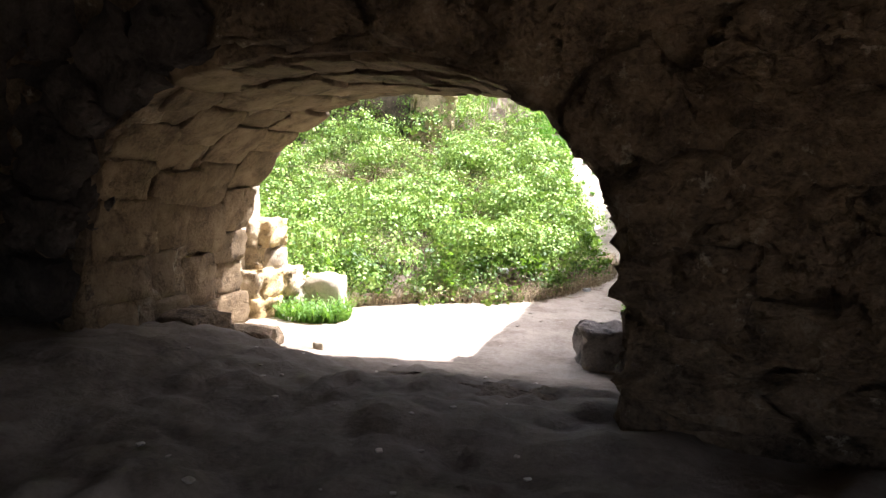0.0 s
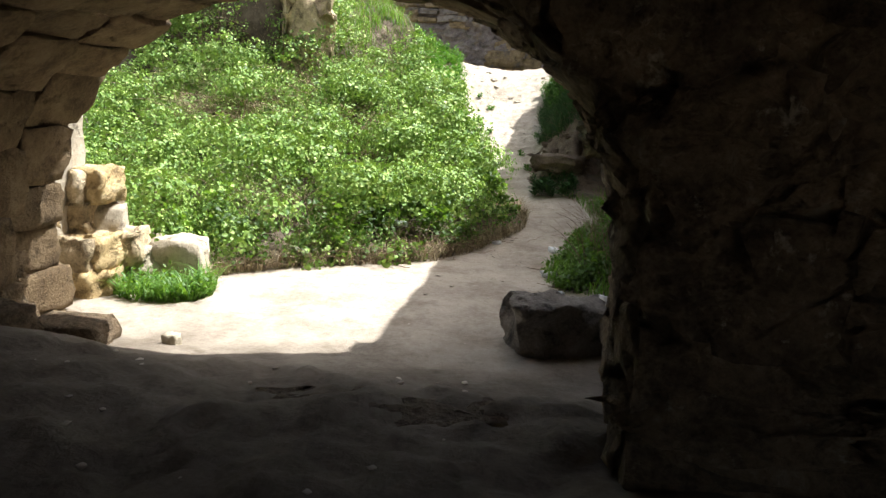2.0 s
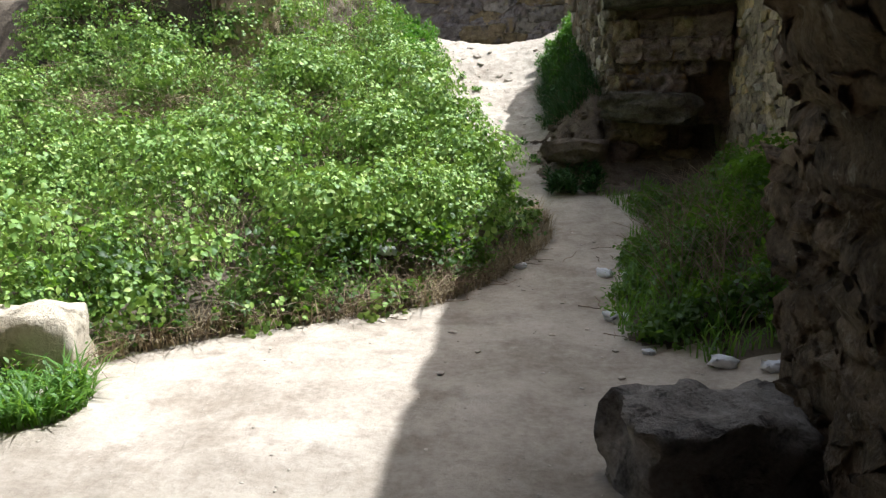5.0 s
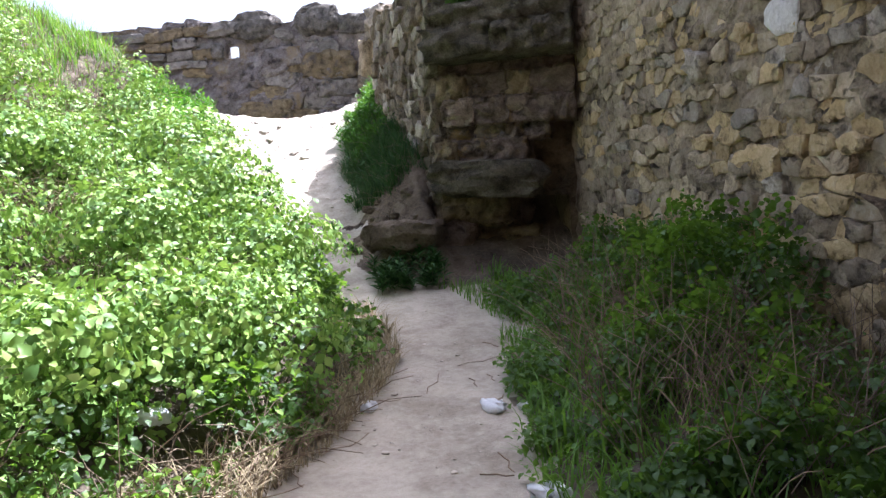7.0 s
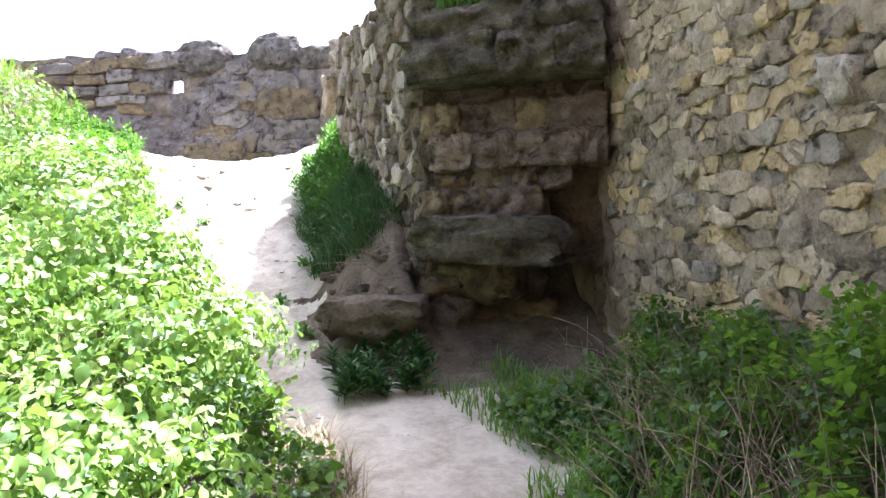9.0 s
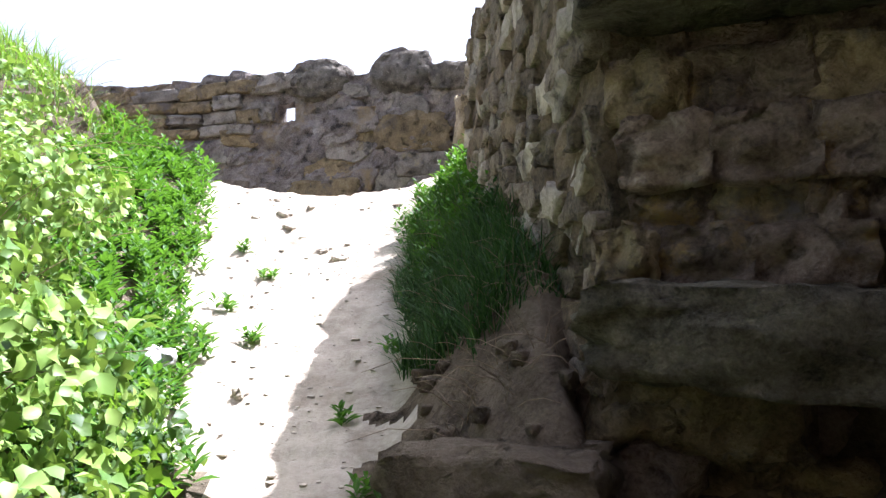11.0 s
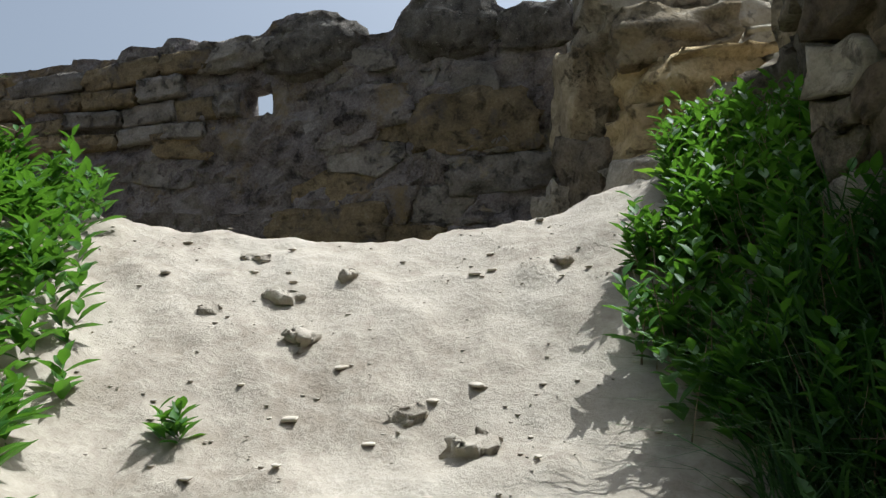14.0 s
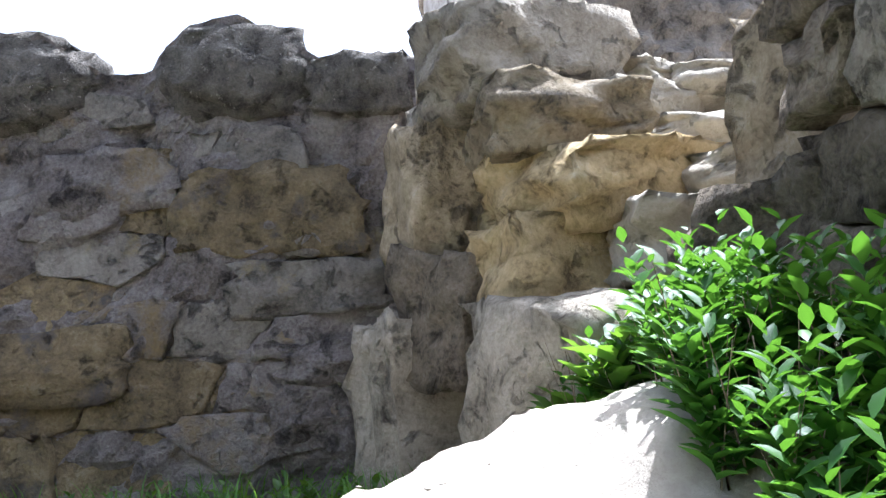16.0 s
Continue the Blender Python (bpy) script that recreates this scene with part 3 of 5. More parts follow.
wall_slab("wall_7", (5.2, 22.9), (2.4, 23.33), 2.4, lambda s: 6.2, 0.6, BLOCK, "taller grey wall behind the ruined stair", 0.1, 0.07)

# ---- vault and cave ----
def arch_profile(k, n, y):
    """Point k of n round the opening, from one foot over the crown to the other."""
    t = k / n
    f = smooth01((y - 6.0) / 2.5)
    left, right = -2.3 - 0.38 * f, 1.85 + 0.05 * f
    spring, crown, foot = 1.25 - 0.35 * f, 2.68, -0.3
    if t < 0.2:
        return right, foot + (spring - foot) * t / 0.2
    if t > 0.8:
        return left, spring - (spring - foot) * (t - 0.8) / 0.2
    a = min(math.pi, max(0.0, math.pi * (t - 0.2) / 0.6))
    c, h = (left + right) / 2, (right - left) / 2
    return c + h * math.copysign(abs(math.cos(a)) ** (0.72 if a < 1.5708 else 0.85), math.cos(a)), spring + (crown - spring) * max(0.0, math.sin(a)) ** 0.9


def build_vault():
    n, m, rings = 72, 22, 10
    verts, faces = [], []
    y0, y1 = 6.0, 8.5
    for j in range(m + 1):
        y = y0 + (y1 - y0) * j / m
        for k in range(n + 1):
            x, z = arch_profile(k, n, y)
            d = 0.035 * fbm(x * 2.2, y * 2.2, z * 2.2) + 0.02 * fbm(x * 7, y * 7, z * 7)
            verts.append((x * (1 + d * 0.4), y + 0.05 * fbm(x * 2, z * 2, y), z + d))
    w = n + 1
    for j in range(m):
        for k in range(n):
            faces.append((j * w + k, j * w + k + 1, (j + 1) * w + k + 1, (j + 1) * w + k))
    # front and back faces spread outward from the opening
    for base, y, sign, bound in ((0, y0, -1, (-4.4, 5.2, 3.6)), (m * w, y1, 1, (-6.0, 3.4, 5.2))):
        prev = [base + k for k in range(w)]
        for r in range(1, rings + 1):
            f = (r / rings) ** 1.3
            cur = []
            for k in range(w):
                vx, vy, vz = verts[base + k]
                t = k / n
                if t < 0.2:
                    tx, tz = bound[1], vz
                elif t > 0.8:
                    tx, tz = bound[0], vz
                else:
                    a = (t - 0.2) / 0.6
                    if a < 0.25:
                        tx, tz = bound[1], 1.2 + (bound[2] - 1.2) * a / 0.25
                    elif a > 0.75:
                        tx, tz = bound[0], 1.2 + (bound[2] - 1.2) * (1 - a) / 0.25
                    else:
                        tx, tz = bound[1] + (bound[0] - bound[1]) * (a - 0.25) / 0.5, bound[2]
                x, z = vx + (tx - vx) * f, vz + (tz - vz) * f
                d = 0.16 * fbm(x * 1.2, z * 1.2, y * 3.0) + 0.07 * fbm(x * 4.2, z * 4.2, y)
                cur.append(len(verts))
                verts.append((x, vy + sign * (d if sign < 0 else d * 0.4) * min(1, r / 2) - (0.25 * f if sign < 0 and x > 0 else 0), z))
            for k in range(n):
                q = (prev[k], prev[k + 1], cur[k + 1], cur[k])
                faces.append(q if sign > 0 else q[::-1])
            prev = cur
    return tagged(new("vault", mesh_from("vault", verts, faces, CAVE, False)), "low rough stone vault opening from a dark cave", "vault", kind="structure")


vault = build_vault()


def closed_box(name, lo, hi, mat, label, lumps=0.12, step=0.35):
    """A lumpy rock mass."""
    n = [max(2, int((hi[a] - lo[a]) / step)) for a in range(3)]
    bm = rock_mesh(name, mat, sum(map(ord, name)) % 50, tuple(n), 1.0, 0.0)
    for v in bm.vertices:
        p = Vector([(lo[a] + hi[a]) / 2 + v.co[a] * (hi[a] - lo[a]) for a in range(3)])
        v.co = p + noise.noise_vector(p * 0.9) * lumps + noise.noise_vector(p * 3.0) * lumps * 0.4
    return tagged(new(name, bm), label, "wall", kind="structure")


closed_box("ceiling", (-4.6, -3.0, 3.2), (5.4, 6.3, 3.9), CAVE_SHADE, "rough rock ceiling of the cave, darkened for shade", 0.2)
closed_box("wall_8", (-4.9, -3.0, -0.3), (-3.9, 6.3, 3.5), CAVE_SHADE, "dark rough cave wall", 0.2)
closed_box("wall_9", (4.4, -3.0, -0.3), (5.4, -0.6, 3.5), CAVE, "dark rough cave wall", 0.2)
closed_box("wall_10", (4.4, 4.2, -0.3), (5.4, 6.3, 3.5), CAVE, "dark rough cave wall", 0.2)
closed_box("wall_13", (4.4, -0.8, 2.8), (5.4, 4.4, 3.6), CAVE, "rough lintel over the cave's side mouth", 0.1)
closed_box("wall_14", (-4.9, -3.4, -0.3), (-0.3, -2.6, 3.5), CAVE, "dark rough cave wall", 0.2)
closed_box("wall_16", (-0.5, -3.4, 2.9), (5.4, -2.6, 3.7), CAVE, "rough lintel over the cave's rear mouth", 0.1)
# Unseen mass above the vault, raised high to keep sky light off shaded ground.
closed_box("roof", (-8.5, 6.4, 3.4), (3.4, 8.3, 8.5), CAVE, "unseen masonry mass above the vault, raised to block sky light", 0.05)
vault_buttress = closed_box("wall_11", (1.98, 8.35, -0.2), (3.4, 9.6, 7.0), CAVE, "rough stone buttress beside the vault mouth", 0.07, 0.22)
closed_box("wall_12", (-6.2, 8.2, -0.3), (-3.0, 9.4, 2.6), PALE, "sunlit broken masonry beside the vault mouth", 0.08, 0.2)

# Unseen lid inside the pier, added to keep the hollow below dark.
closed_box("wall_17", (1.7, 16.25, 3.3), (3.1, 19.2, 3.5), PIER, "unseen lid added in the pier to block light", 0.02)

# ---- loose stones ----
def boulder(name, at, size, rz, mat, label, seed, boxy=0.7, rough=0.09, n=(8, 7, 5)):
    ob = new(name, rock_mesh(name, mat, seed, n, boxy, rough))
    ob.matrix_world = pose(*at, 0, 0, rz) @ Matrix.Diagonal((*size, 1))
    return tagged(ob, label, "stone")


boulder("stone_block", (1.48, 8.86, 0.2), (0.74, 0.52, 0.5), 20, BLOCK, "large flat-topped grey stone block on the sand", 301, 0.78, 0.14, (14, 12, 9))
boulder("pale_stone", (-2.35, 9.85, 0.2), (0.5, 0.4, 0.62), 10, PALE, "pale pointed limestone at the bramble's edge", 302, 0.6)
boulder("pale_stone", (-2.75, 9.75, 0.2), (0.55, 0.5, 0.5), -20, PALE, "pale broken limestone lump on sand", 303)
boulder("pale_stone", (-3.0, 9.5, 0.4), (0.5, 0.5, 0.9), 30, PALE, "pale broken limestone lump on sand", 304)
for k in range(16):
    q = random.Random(k + 60)
    boulder("pale_block", (-2.72 - q.uniform(0, 0.5) - 0.1 * (k // 4), 8.95 + q.uniform(0, 0.75), 0.15 + 0.3 * (k // 4)), (q.uniform(0.35, 0.6), q.uniform(0.35, 0.6), 0.34), q.uniform(-15, 15), RUBBLE if k % 3 else OCHRE,
            "sunlit pale block of broken masonry", 340 + k, 0.8, 0.13, (8, 8, 6))["group"] = "broken masonry by the vault mouth"
boulder("rock_pillar", (-3.78, 17.0, 3.0), (0.85, 0.75, 2.8), 12, RUBBLE, "sunlit eroded rock pillar rising from brambles", 305, 0.6, 0.26, (12, 12, 26))
boulder("rock_pillar", (-4.95, 17.4, 2.9), (1.6, 1.0, 2.2), -12, EARTH, "dark eroded rock beside the pillar", 306, 0.6, 0.12, (8, 8, 12))

# ---- foliage ----
def leaf_arrays(points, ups, sizes, wide=0.75, droop=0.25):
    """Folded pointed leaves, six corners each, lying across the given directions."""
    n = len(points)
    ups = ups / np.linalg.norm(ups, axis=1, keepdims=True)
    rand = rng.normal(size=(n, 3))
    along = rand - (rand * ups).sum(1, keepdims=True) * ups
    along /= np.linalg.norm(along, axis=1, keepdims=True)
    side = np.cross(ups, along)
    s = sizes[:, None]
    p0 = points - along * s * 0.5
    tip = points + along * s * 0.5 - ups * s * droop
    mid = points + ups * s * -0.02
    l1 = points - along * s * 0.12 + side * s * wide * 0.5 + ups * s * 0.10
    r1 = points - along * s * 0.12 - side * s * wide * 0.5 + ups * s * 0.10
    l2 = points + along * s * 0.22 + side * s * wide * 0.36 + ups * s * 0.03
    r2 = points + along * s * 0.22 - side * s * wide * 0.36 + ups * s * 0.03
    v = np.stack([p0, l1, l2, tip, r2, r1, mid], 1).reshape(-1, 3)
    f = np.array([[0, 6, 1], [1, 6, 2], [2, 6, 3], [3, 6, 4], [4, 6, 5], [5, 6, 0]])
    f = (np.arange(n)[:, None, None] * 7 + f).reshape(-1, 3)
    return v, f


def blade_arrays(points, sizes, lean=0.45, width=0.012):
    """Bent grass blades of three segments."""
    n = len(points)
    ang = rng.uniform(0, 2 * np.pi, n)
    d = np.stack([np.cos(ang), np.sin(ang), 0 * ang], 1)
    side = np.stack([-d[:, 1], d[:, 0], 0 * ang], 1) * width * rng.uniform(0.6, 1.4, n)[:, None]
    up = np.array([0, 0, 1.0])
    s, b = sizes[:, None], (rng.uniform(0.2, 1.0, n) * lean)[:, None]
    rows = []
    for t, w in ((0, 1), (0.4, 0.85), (0.75, 0.55)):
        c = points + up * s * (t - 0.25 * b * t * t) + d * s * b * t * t
        rows += [c + side * w, c - side * w]
    rows.append(points + up * s * (1 - 0.3 * b) + d * s * b * 1.1)
    v = np.stack(rows, 1).reshape(-1, 3)
    base = np.arange(n) * 7
    tri = np.array([[0, 1, 3], [0, 3, 2], [2, 3, 5], [2, 5, 4], [4, 5, 6]])
    f = (base[:, None, None] + tri).reshape(-1, 3)
    return v, f


def fast_mesh(name, v, f, mat):
    me = bpy.data.meshes.new(name)
    me.vertices.add(len(v))
    me.vertices.foreach_set("co", np.asarray(v, np.float32).ravel())
    me.loops.add(len(f) * 3)
    me.loops.foreach_set("vertex_index", np.asarray(f, np.int32).ravel())
    me.polygons.add(len(f))
    me.polygons.foreach_set("loop_start", np.arange(len(f), dtype=np.int32) * 3)
    me.materials.append(mat)
    me.update(calc_edges=True)
    me.validate()
    return me


def lump(x, y, s=1.1, o=0.0):
    return np.array([noise.noise(Vector((a * s + o, b * s, o))) for a, b in zip(x, y)])


def canopy(n, box, inside, thick, size, up=0.8, bias=0.5):
    """Leaf places over a patch of ground: more of them near the top of a lumpy canopy."""
    x, y = rng.uniform(box[0], box[2], n), rng.uniform(box[1], box[3], n)
    keep = inside(x, y)
    x, y = x[keep], y[keep]
    g = ground(x, y)
    l1, l2 = lump(x, y, 1.3, 2.0), lump(x, y, 3.4, 7.0)
    t = np.maximum(0.05, thick(x, y) * (1 + 1.05 * l1 + 1.6 * l2))
    dense = rng.uniform(0, 1, len(x)) < 0.3 + 2.1 * l2 + 0.9 * l1
    x, y, g, l1, l2, t = x[dense], y[dense], g[dense], l1[dense], l2[dense], t[dense]
    depth = rng.uniform(0, 1, len(x)) ** bias
    p = np.stack([x, y, g + 0.02 + t * depth], 1)
    e = 0.12
    sx = (ground(x + e, y) - ground(x - e, y)) / (2 * e) + (lump(x + e, y, 3.4, 7.0) - l2) * 0.9 * thick(x, y) / e
    sy = (ground(x, y + e) - ground(x, y - e)) / (2 * e) + (lump(x, y + e, 3.4, 7.0) - l2) * 0.9 * thick(x, y) / e
    ups = np.stack([-sx, -sy, np.ones(len(x)) * 1.0], 1) + rng.normal(size=(len(x), 3)) * up * 0.6
    sizes = rng.uniform(*size, len(x))
    return p, ups, sizes


def left_of_path(x, y):
    return np.interp(y, LY, LX) - x


def bramble_region(x, y):
    d = left_of_path(x, y)
    return (d > np.interp(y, [13.2, 15, 16.4], [0.0, 0.2, 0.2])) & (y > 9.8) & ((y < 16.4) | (d > 0.9 + 0.3 * (y - 16.4))) & (x > -7.5) & ((y < 16.6) | (bluff(x, y) < -0.12) | (bluff(x, y) > 1.6))


def bramble_thick(x, y):
    d = left_of_path(x, y)
    return 0.12 + 0.56 * smooth01(d / 0.7) * np.interp(y, [10, 11, 13, 16, 17.5, 20], [0.6, 0.9, 1.0, 0.8, 0.4, 0.25])


def stems(name, places, mat, parent, length=(0.3, 0.8), radius=0.004, lean=0.9):
    v, f = [], []
    for x, y, z in places:
        ang, L, le = rng.uniform(0, 6.28), rng.uniform(*length), rng.uniform(0.2, lean)
        d = np.array([math.cos(ang), math.sin(ang), 0])
        s = np.array([-d[1], d[0], 0]) * radius
        up = np.array([0, 0, radius])
        b = len(v)
        for t in (0, 0.33, 0.66, 1.0):
            c = np.array([x, y, z]) + d * L * le * t + np.array([0, 0, 1]) * L * (t - 0.55 * le * t * t)
            k = 1 - 0.6 * t
            v += [c + s * k, c - s * k * 0.5 + up * k, c - s * k * 0.5 - up * k]
        for r in range(3):
            for q in range(3):
                a0, a1 = b + r * 3 + q, b + r * 3 + (q + 1) % 3
                f += [(a0, a1, a1 + 3), (a0, a1 + 3, a0 + 3)]
    return part(name, fast_mesh(name, np.array(v), np.array(f), mat), parent)


bramble = tagged(empty("bramble_thicket", -2.0, 12.5, 0.1), "sunlit bramble thicket covering the bank", "bush", kind="stuff")


def sprigs(places, per, spread, wide=0.75, droop=0.25):
    """Each place becomes a few leaves that face much the same way."""
    p, u, s = places
    p2 = np.repeat(p, per, 0) + rng.normal(size=(len(p) * per, 3)) * spread * np.array([1, 1, 0.55])
    u2 = np.repeat(u, per, 0) + rng.normal(size=(len(p) * per, 3)) * 0.28
    s2 = np.repeat(s, per) * rng.uniform(0.7, 1.2, len(p) * per)
    return leaf_arrays(p2, u2, s2, wide, droop)


def patch_leaves(parent, name, n, box, inside, thick, size, mat, per=5, spread=0.045, up=0.9, bias=0.45, wide=0.75):
    v, f = sprigs(canopy(n, box, inside, thick, size, up, bias), per, spread, wide)
    return part(name, fast_mesh(name, v, f, mat), parent)




def mounds(n, box, inside, thick, radius, per_area, size):
    """Arching cushions of growth: leaves lie on the crowns of many overlapping domes, with dark gaps between."""
    x, y = rng.uniform(box[0], box[2], n), rng.uniform(box[1], box[3], n)
    k = inside(x, y)
    x, y = x[k], y[k]
    r = rng.uniform(*radius, len(x)) * np.clip(thick(x, y) / 0.5, 0.45, 1.1)
    lift = np.interp(y, [10, 12, 14, 16, 17.5], [0.4, 0.55, 0.7, 0.95, 1.0])
    base = ground(x, y) + thick(x, y) * lift * (1 + 1.2 * lump(x, y, 1.1, 2.0)) + rng.normal(size=len(x)) * 0.17
    count = np.maximum(12, (per_area * r * r).astype(int))
    c = np.repeat(np.stack([x, y, base], 1), count, 0)
    rr = np.repeat(r, count)
    m = len(c)
    d = rng.normal(size=(m, 3))
    d[:, 2] = np.abs(d[:, 2]) - 0.4
    d /= np.linalg.norm(d, axis=1, keepdims=True)
    wob = 1 + 0.5 * np.array([noise.noise(Vector(q)) for q in (c * 3.0 + d * 2.2)]) - 0.3 * rng.uniform(0, 1, m) ** 2
    p = c + d * (rr * wob)[:, None] * np.array([1.0, 1.0, 0.85])
    p[:, 2] = np.maximum(p[:, 2], ground(p[:, 0], p[:, 1]) + 0.03)
    return p, d + np.array([0, 0, 0.1]) + rng.normal(size=(m, 3)) * 0.3, rng.uniform(*size, m)


def bramble_heart(x, y):
    return bramble_region(x, y) & (left_of_path(x, y) > np.interp(y, [11, 12.5, 14, 16], [0.22, 0.4, 0.5, 0.7]))


v, f = sprigs(mounds(440, (-7.5, 9.9, 1.0, 18.5), bramble_heart, bramble_thick, (0.14, 0.5), 600, (0.035, 0.072)), 5, 0.05, 0.78, 0.28)
part("leaves", fast_mesh("leaves", v, f, BRAMBLE), bramble)
v, f = sprigs(mounds(260, (-7, 14.8, -1.6, 18.0), lambda x, y: left_of_path(x, y) > 1.3, lambda x, y: np.full(len(x), 0.5), (0.16, 0.42), 420, (0.035, 0.07)), 4, 0.05, 0.78, 0.28)
part("upper_leaves", fast_mesh("upper_leaves", v, f, BRAMBLE), bramble)
x, y = rng.uniform(-6.5, -1.8, 1500), rng.uniform(14.8, 17.6, 1500)
stems("tangled_stems", np.stack([x, y, ground(x, y) + 0.2], 1), TWIG, bramble, (0.4, 1.0), 0.005, 1.2)
patch_leaves(bramble, "under_leaves", 7000, (-7.5, 9.8, 1.0, 20.5), bramble_region, lambda x, y: bramble_thick(x, y) * 0.6, (0.042, 0.08), BRAMBLE)
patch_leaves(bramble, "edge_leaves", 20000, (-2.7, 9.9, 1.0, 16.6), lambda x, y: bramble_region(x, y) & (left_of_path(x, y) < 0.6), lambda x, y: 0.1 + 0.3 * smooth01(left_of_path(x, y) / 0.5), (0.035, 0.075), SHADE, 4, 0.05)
x, y = rng.uniform(-6, 0.9, 9000), rng.uniform(10, 20, 9000)
k = bramble_region(x, y) & (lump(x, y, 0.9, 11.0) > -0.05) & (left_of_path(x, y) > np.interp(y, [12, 13.5], [0.0, 0.9]))
x, y = x[k][:2600], y[k][:2600]
stems("stems", np.stack([x, y, ground(x, y) + bramble_thick(x, y) * 0.5], 1), TWIG, bramble, (0.25, 0.75), 0.004, 1.1)

x, y = rng.uniform(-6, 0.2, 5000), rng.uniform(14.2, 19.5, 5000)
k = bramble_region(x, y) & (lump(x, y, 0.8, 21.0) > 0.0) & (left_of_path(x, y) > 0.9)
x, y = x[k][:2400], y[k][:2400]
stems("dead_stems", np.stack([x, y, ground(x, y) + bramble_thick(x, y) * 0.8], 1), DRYG, bramble, (0.3, 0.85), 0.004, 1.3)

# dry grass and dead stalks along the thicket's foot
fringe = tagged(empty("dry_grass_fringe", -1.0, 10.9, 0.1), "dry grass and dead stalks along the brambles", "dry grass", kind="stuff")
y = rng.uniform(9.9, 14.5, 2600)
x = np.interp(y, LY, LX) - np.abs(rng.normal(0, 0.22, len(y))) + 0.10
v, f = blade_arrays(np.stack([x, y, ground(x, y)], 1), rng.uniform(0.08, 0.3, len(y)), 1.5, 0.004)
part("blades", fast_mesh("blades", v, f, DRYG), fringe)
y = rng.uniform(9.9, 12.5, 420)
x = np.interp(y, LY, LX) - np.abs(rng.normal(0, 0.25, len(y))) + 0.05
stems("stalks", np.stack([x, y, ground(x, y)], 1), TWIG, fringe, (0.2, 0.55), 0.004, 1.4)


# ---- fresh growth on the upper bank ----
def shoots(places, heights, leaves, size, wide=0.38, splay=0.9):
    """Upright leafy shoots: spirals of long leaves pointing out and up."""
    n = len(places)
    t = np.tile(np.linspace(0.2, 1.0, leaves), n)
    base = np.repeat(places, leaves, 0)
    h = np.repeat(heights, leaves)
    lean = np.repeat(rng.normal(size=(n, 2)) * 0.18, leaves, 0)
    ang = np.repeat(rng.uniform(0, 6.28, n), leaves) + np.tile(np.arange(leaves) * 2.4, n) + rng.normal(size=n * leaves) * 0.3
    out = np.stack([np.cos(ang), np.sin(ang), rng.uniform(0.1, 0.9, n * leaves) + 0.5 * t], 1)
    out /= np.linalg.norm(out, axis=1, keepdims=True)
    s = rng.uniform(*size, n * leaves) * (1.15 - 0.5 * t)
    c = base + np.stack([lean[:, 0] * h * t, lean[:, 1] * h * t, h * t], 1) + out * s[:, None] * 0.45
    side = np.stack([-np.sin(ang), np.cos(ang), 0 * ang], 1)
    up = np.cross(out, side)
    up *= np.sign(up[:, 2:3] + 1e-9)
    s1 = s[:, None]
    v = np.stack([c - out * s1 * 0.5, c - out * s1 * 0.1 + side * s1 * wide * 0.5 + up * s1 * 0.05, c + out * s1 * 0.22 + side * s1 * wide * 0.38 + up * s1 * 0.02,
                  c + out * s1 * 0.55 - up * s1 * 0.16, c + out * s1 * 0.22 - side * s1 * wide * 0.38 + up * s1 * 0.02, c - out * s1 * 0.1 - side * s1 * wide * 0.5 + up * s1 * 0.05,
                  c - up * s1 * 0.03], 1).reshape(-1, 3)
    f = np.array([[0, 6, 1], [1, 6, 2], [2, 6, 3], [3, 6, 4], [4, 6, 5], [5, 6, 0]])
    return v, (np.arange(n * leaves)[:, None, None] * 7 + f).reshape(-1, 3)


def scatter(n, box, inside):
    x, y = rng.uniform(box[0], box[2], n), rng.uniform(box[1], box[3], n)
    k = inside(x, y)
    x, y = x[k], y[k]
    return np.stack([x, y, ground(x, y)], 1)


def upper_bank(x, y):
    d = left_of_path(x, y) + 0.22 * lump(x, y, 2.3, 5.0)
    return (d > np.interp(y, [16, 17, 18, 19], [0.1, 0.2, 0.2, 0.1])) & (y > 15.7) & (d < 1.6 + 0.08 * (y - 16)) & (bluff(x, y) < 0.02) & (rng.uniform(0, 1, len(x)) < 0.25 + smooth01(d / 0.5))


bank_herbs = tagged(empty("bank_herbs", -1.5, 18.5, 2.0), "bright green leafy herbs on the sunlit bank", "plants", kind="stuff")
p = scatter(4300, (-4.2, 15.6, 0.4, 21.2), upper_bank)
v, f = shoots(p, rng.uniform(0.1, 0.26, len(p)) * (1 + 0.9 * lump(p[:, 0], p[:, 1], 3.0, 6.0)), 10, (0.07, 0.14))
part("leaves", fast_mesh("leaves", v, f, FRESH), bank_herbs)


def bank_crown(x, y):
    d = left_of_path(x, y)
    return (d > 1.0) & (d < 4.2) & (y > 16.6) & ((bluff(x, y) > 0.17) | (rng.uniform(0, 1, len(x)) < 0.12)) & (lump(x, y, 1.6, 4.0) > -0.25)


top_grass = tagged(empty("bank_grass", -2.3, 19.0, 3.0), "rough grass and dead stems crowning the bank", "grass", kind="stuff")
p = scatter(11000, (-5, 16.5, -1, 22), bank_crown)
v, f = blade_arrays(p, rng.uniform(0.15, 0.42, len(p)), 0.9, 0.006)
part("blades", fast_mesh("blades", v, f, GRASS), top_grass)
p = scatter(5000, (-5, 16.5, -1, 21.5), bank_crown)
v, f = blade_arrays(p, rng.uniform(0.1, 0.35, len(p)), 1.5, 0.005)
part("dry_blades", fast_mesh("dry_blades", v, f, DRYG), top_grass)

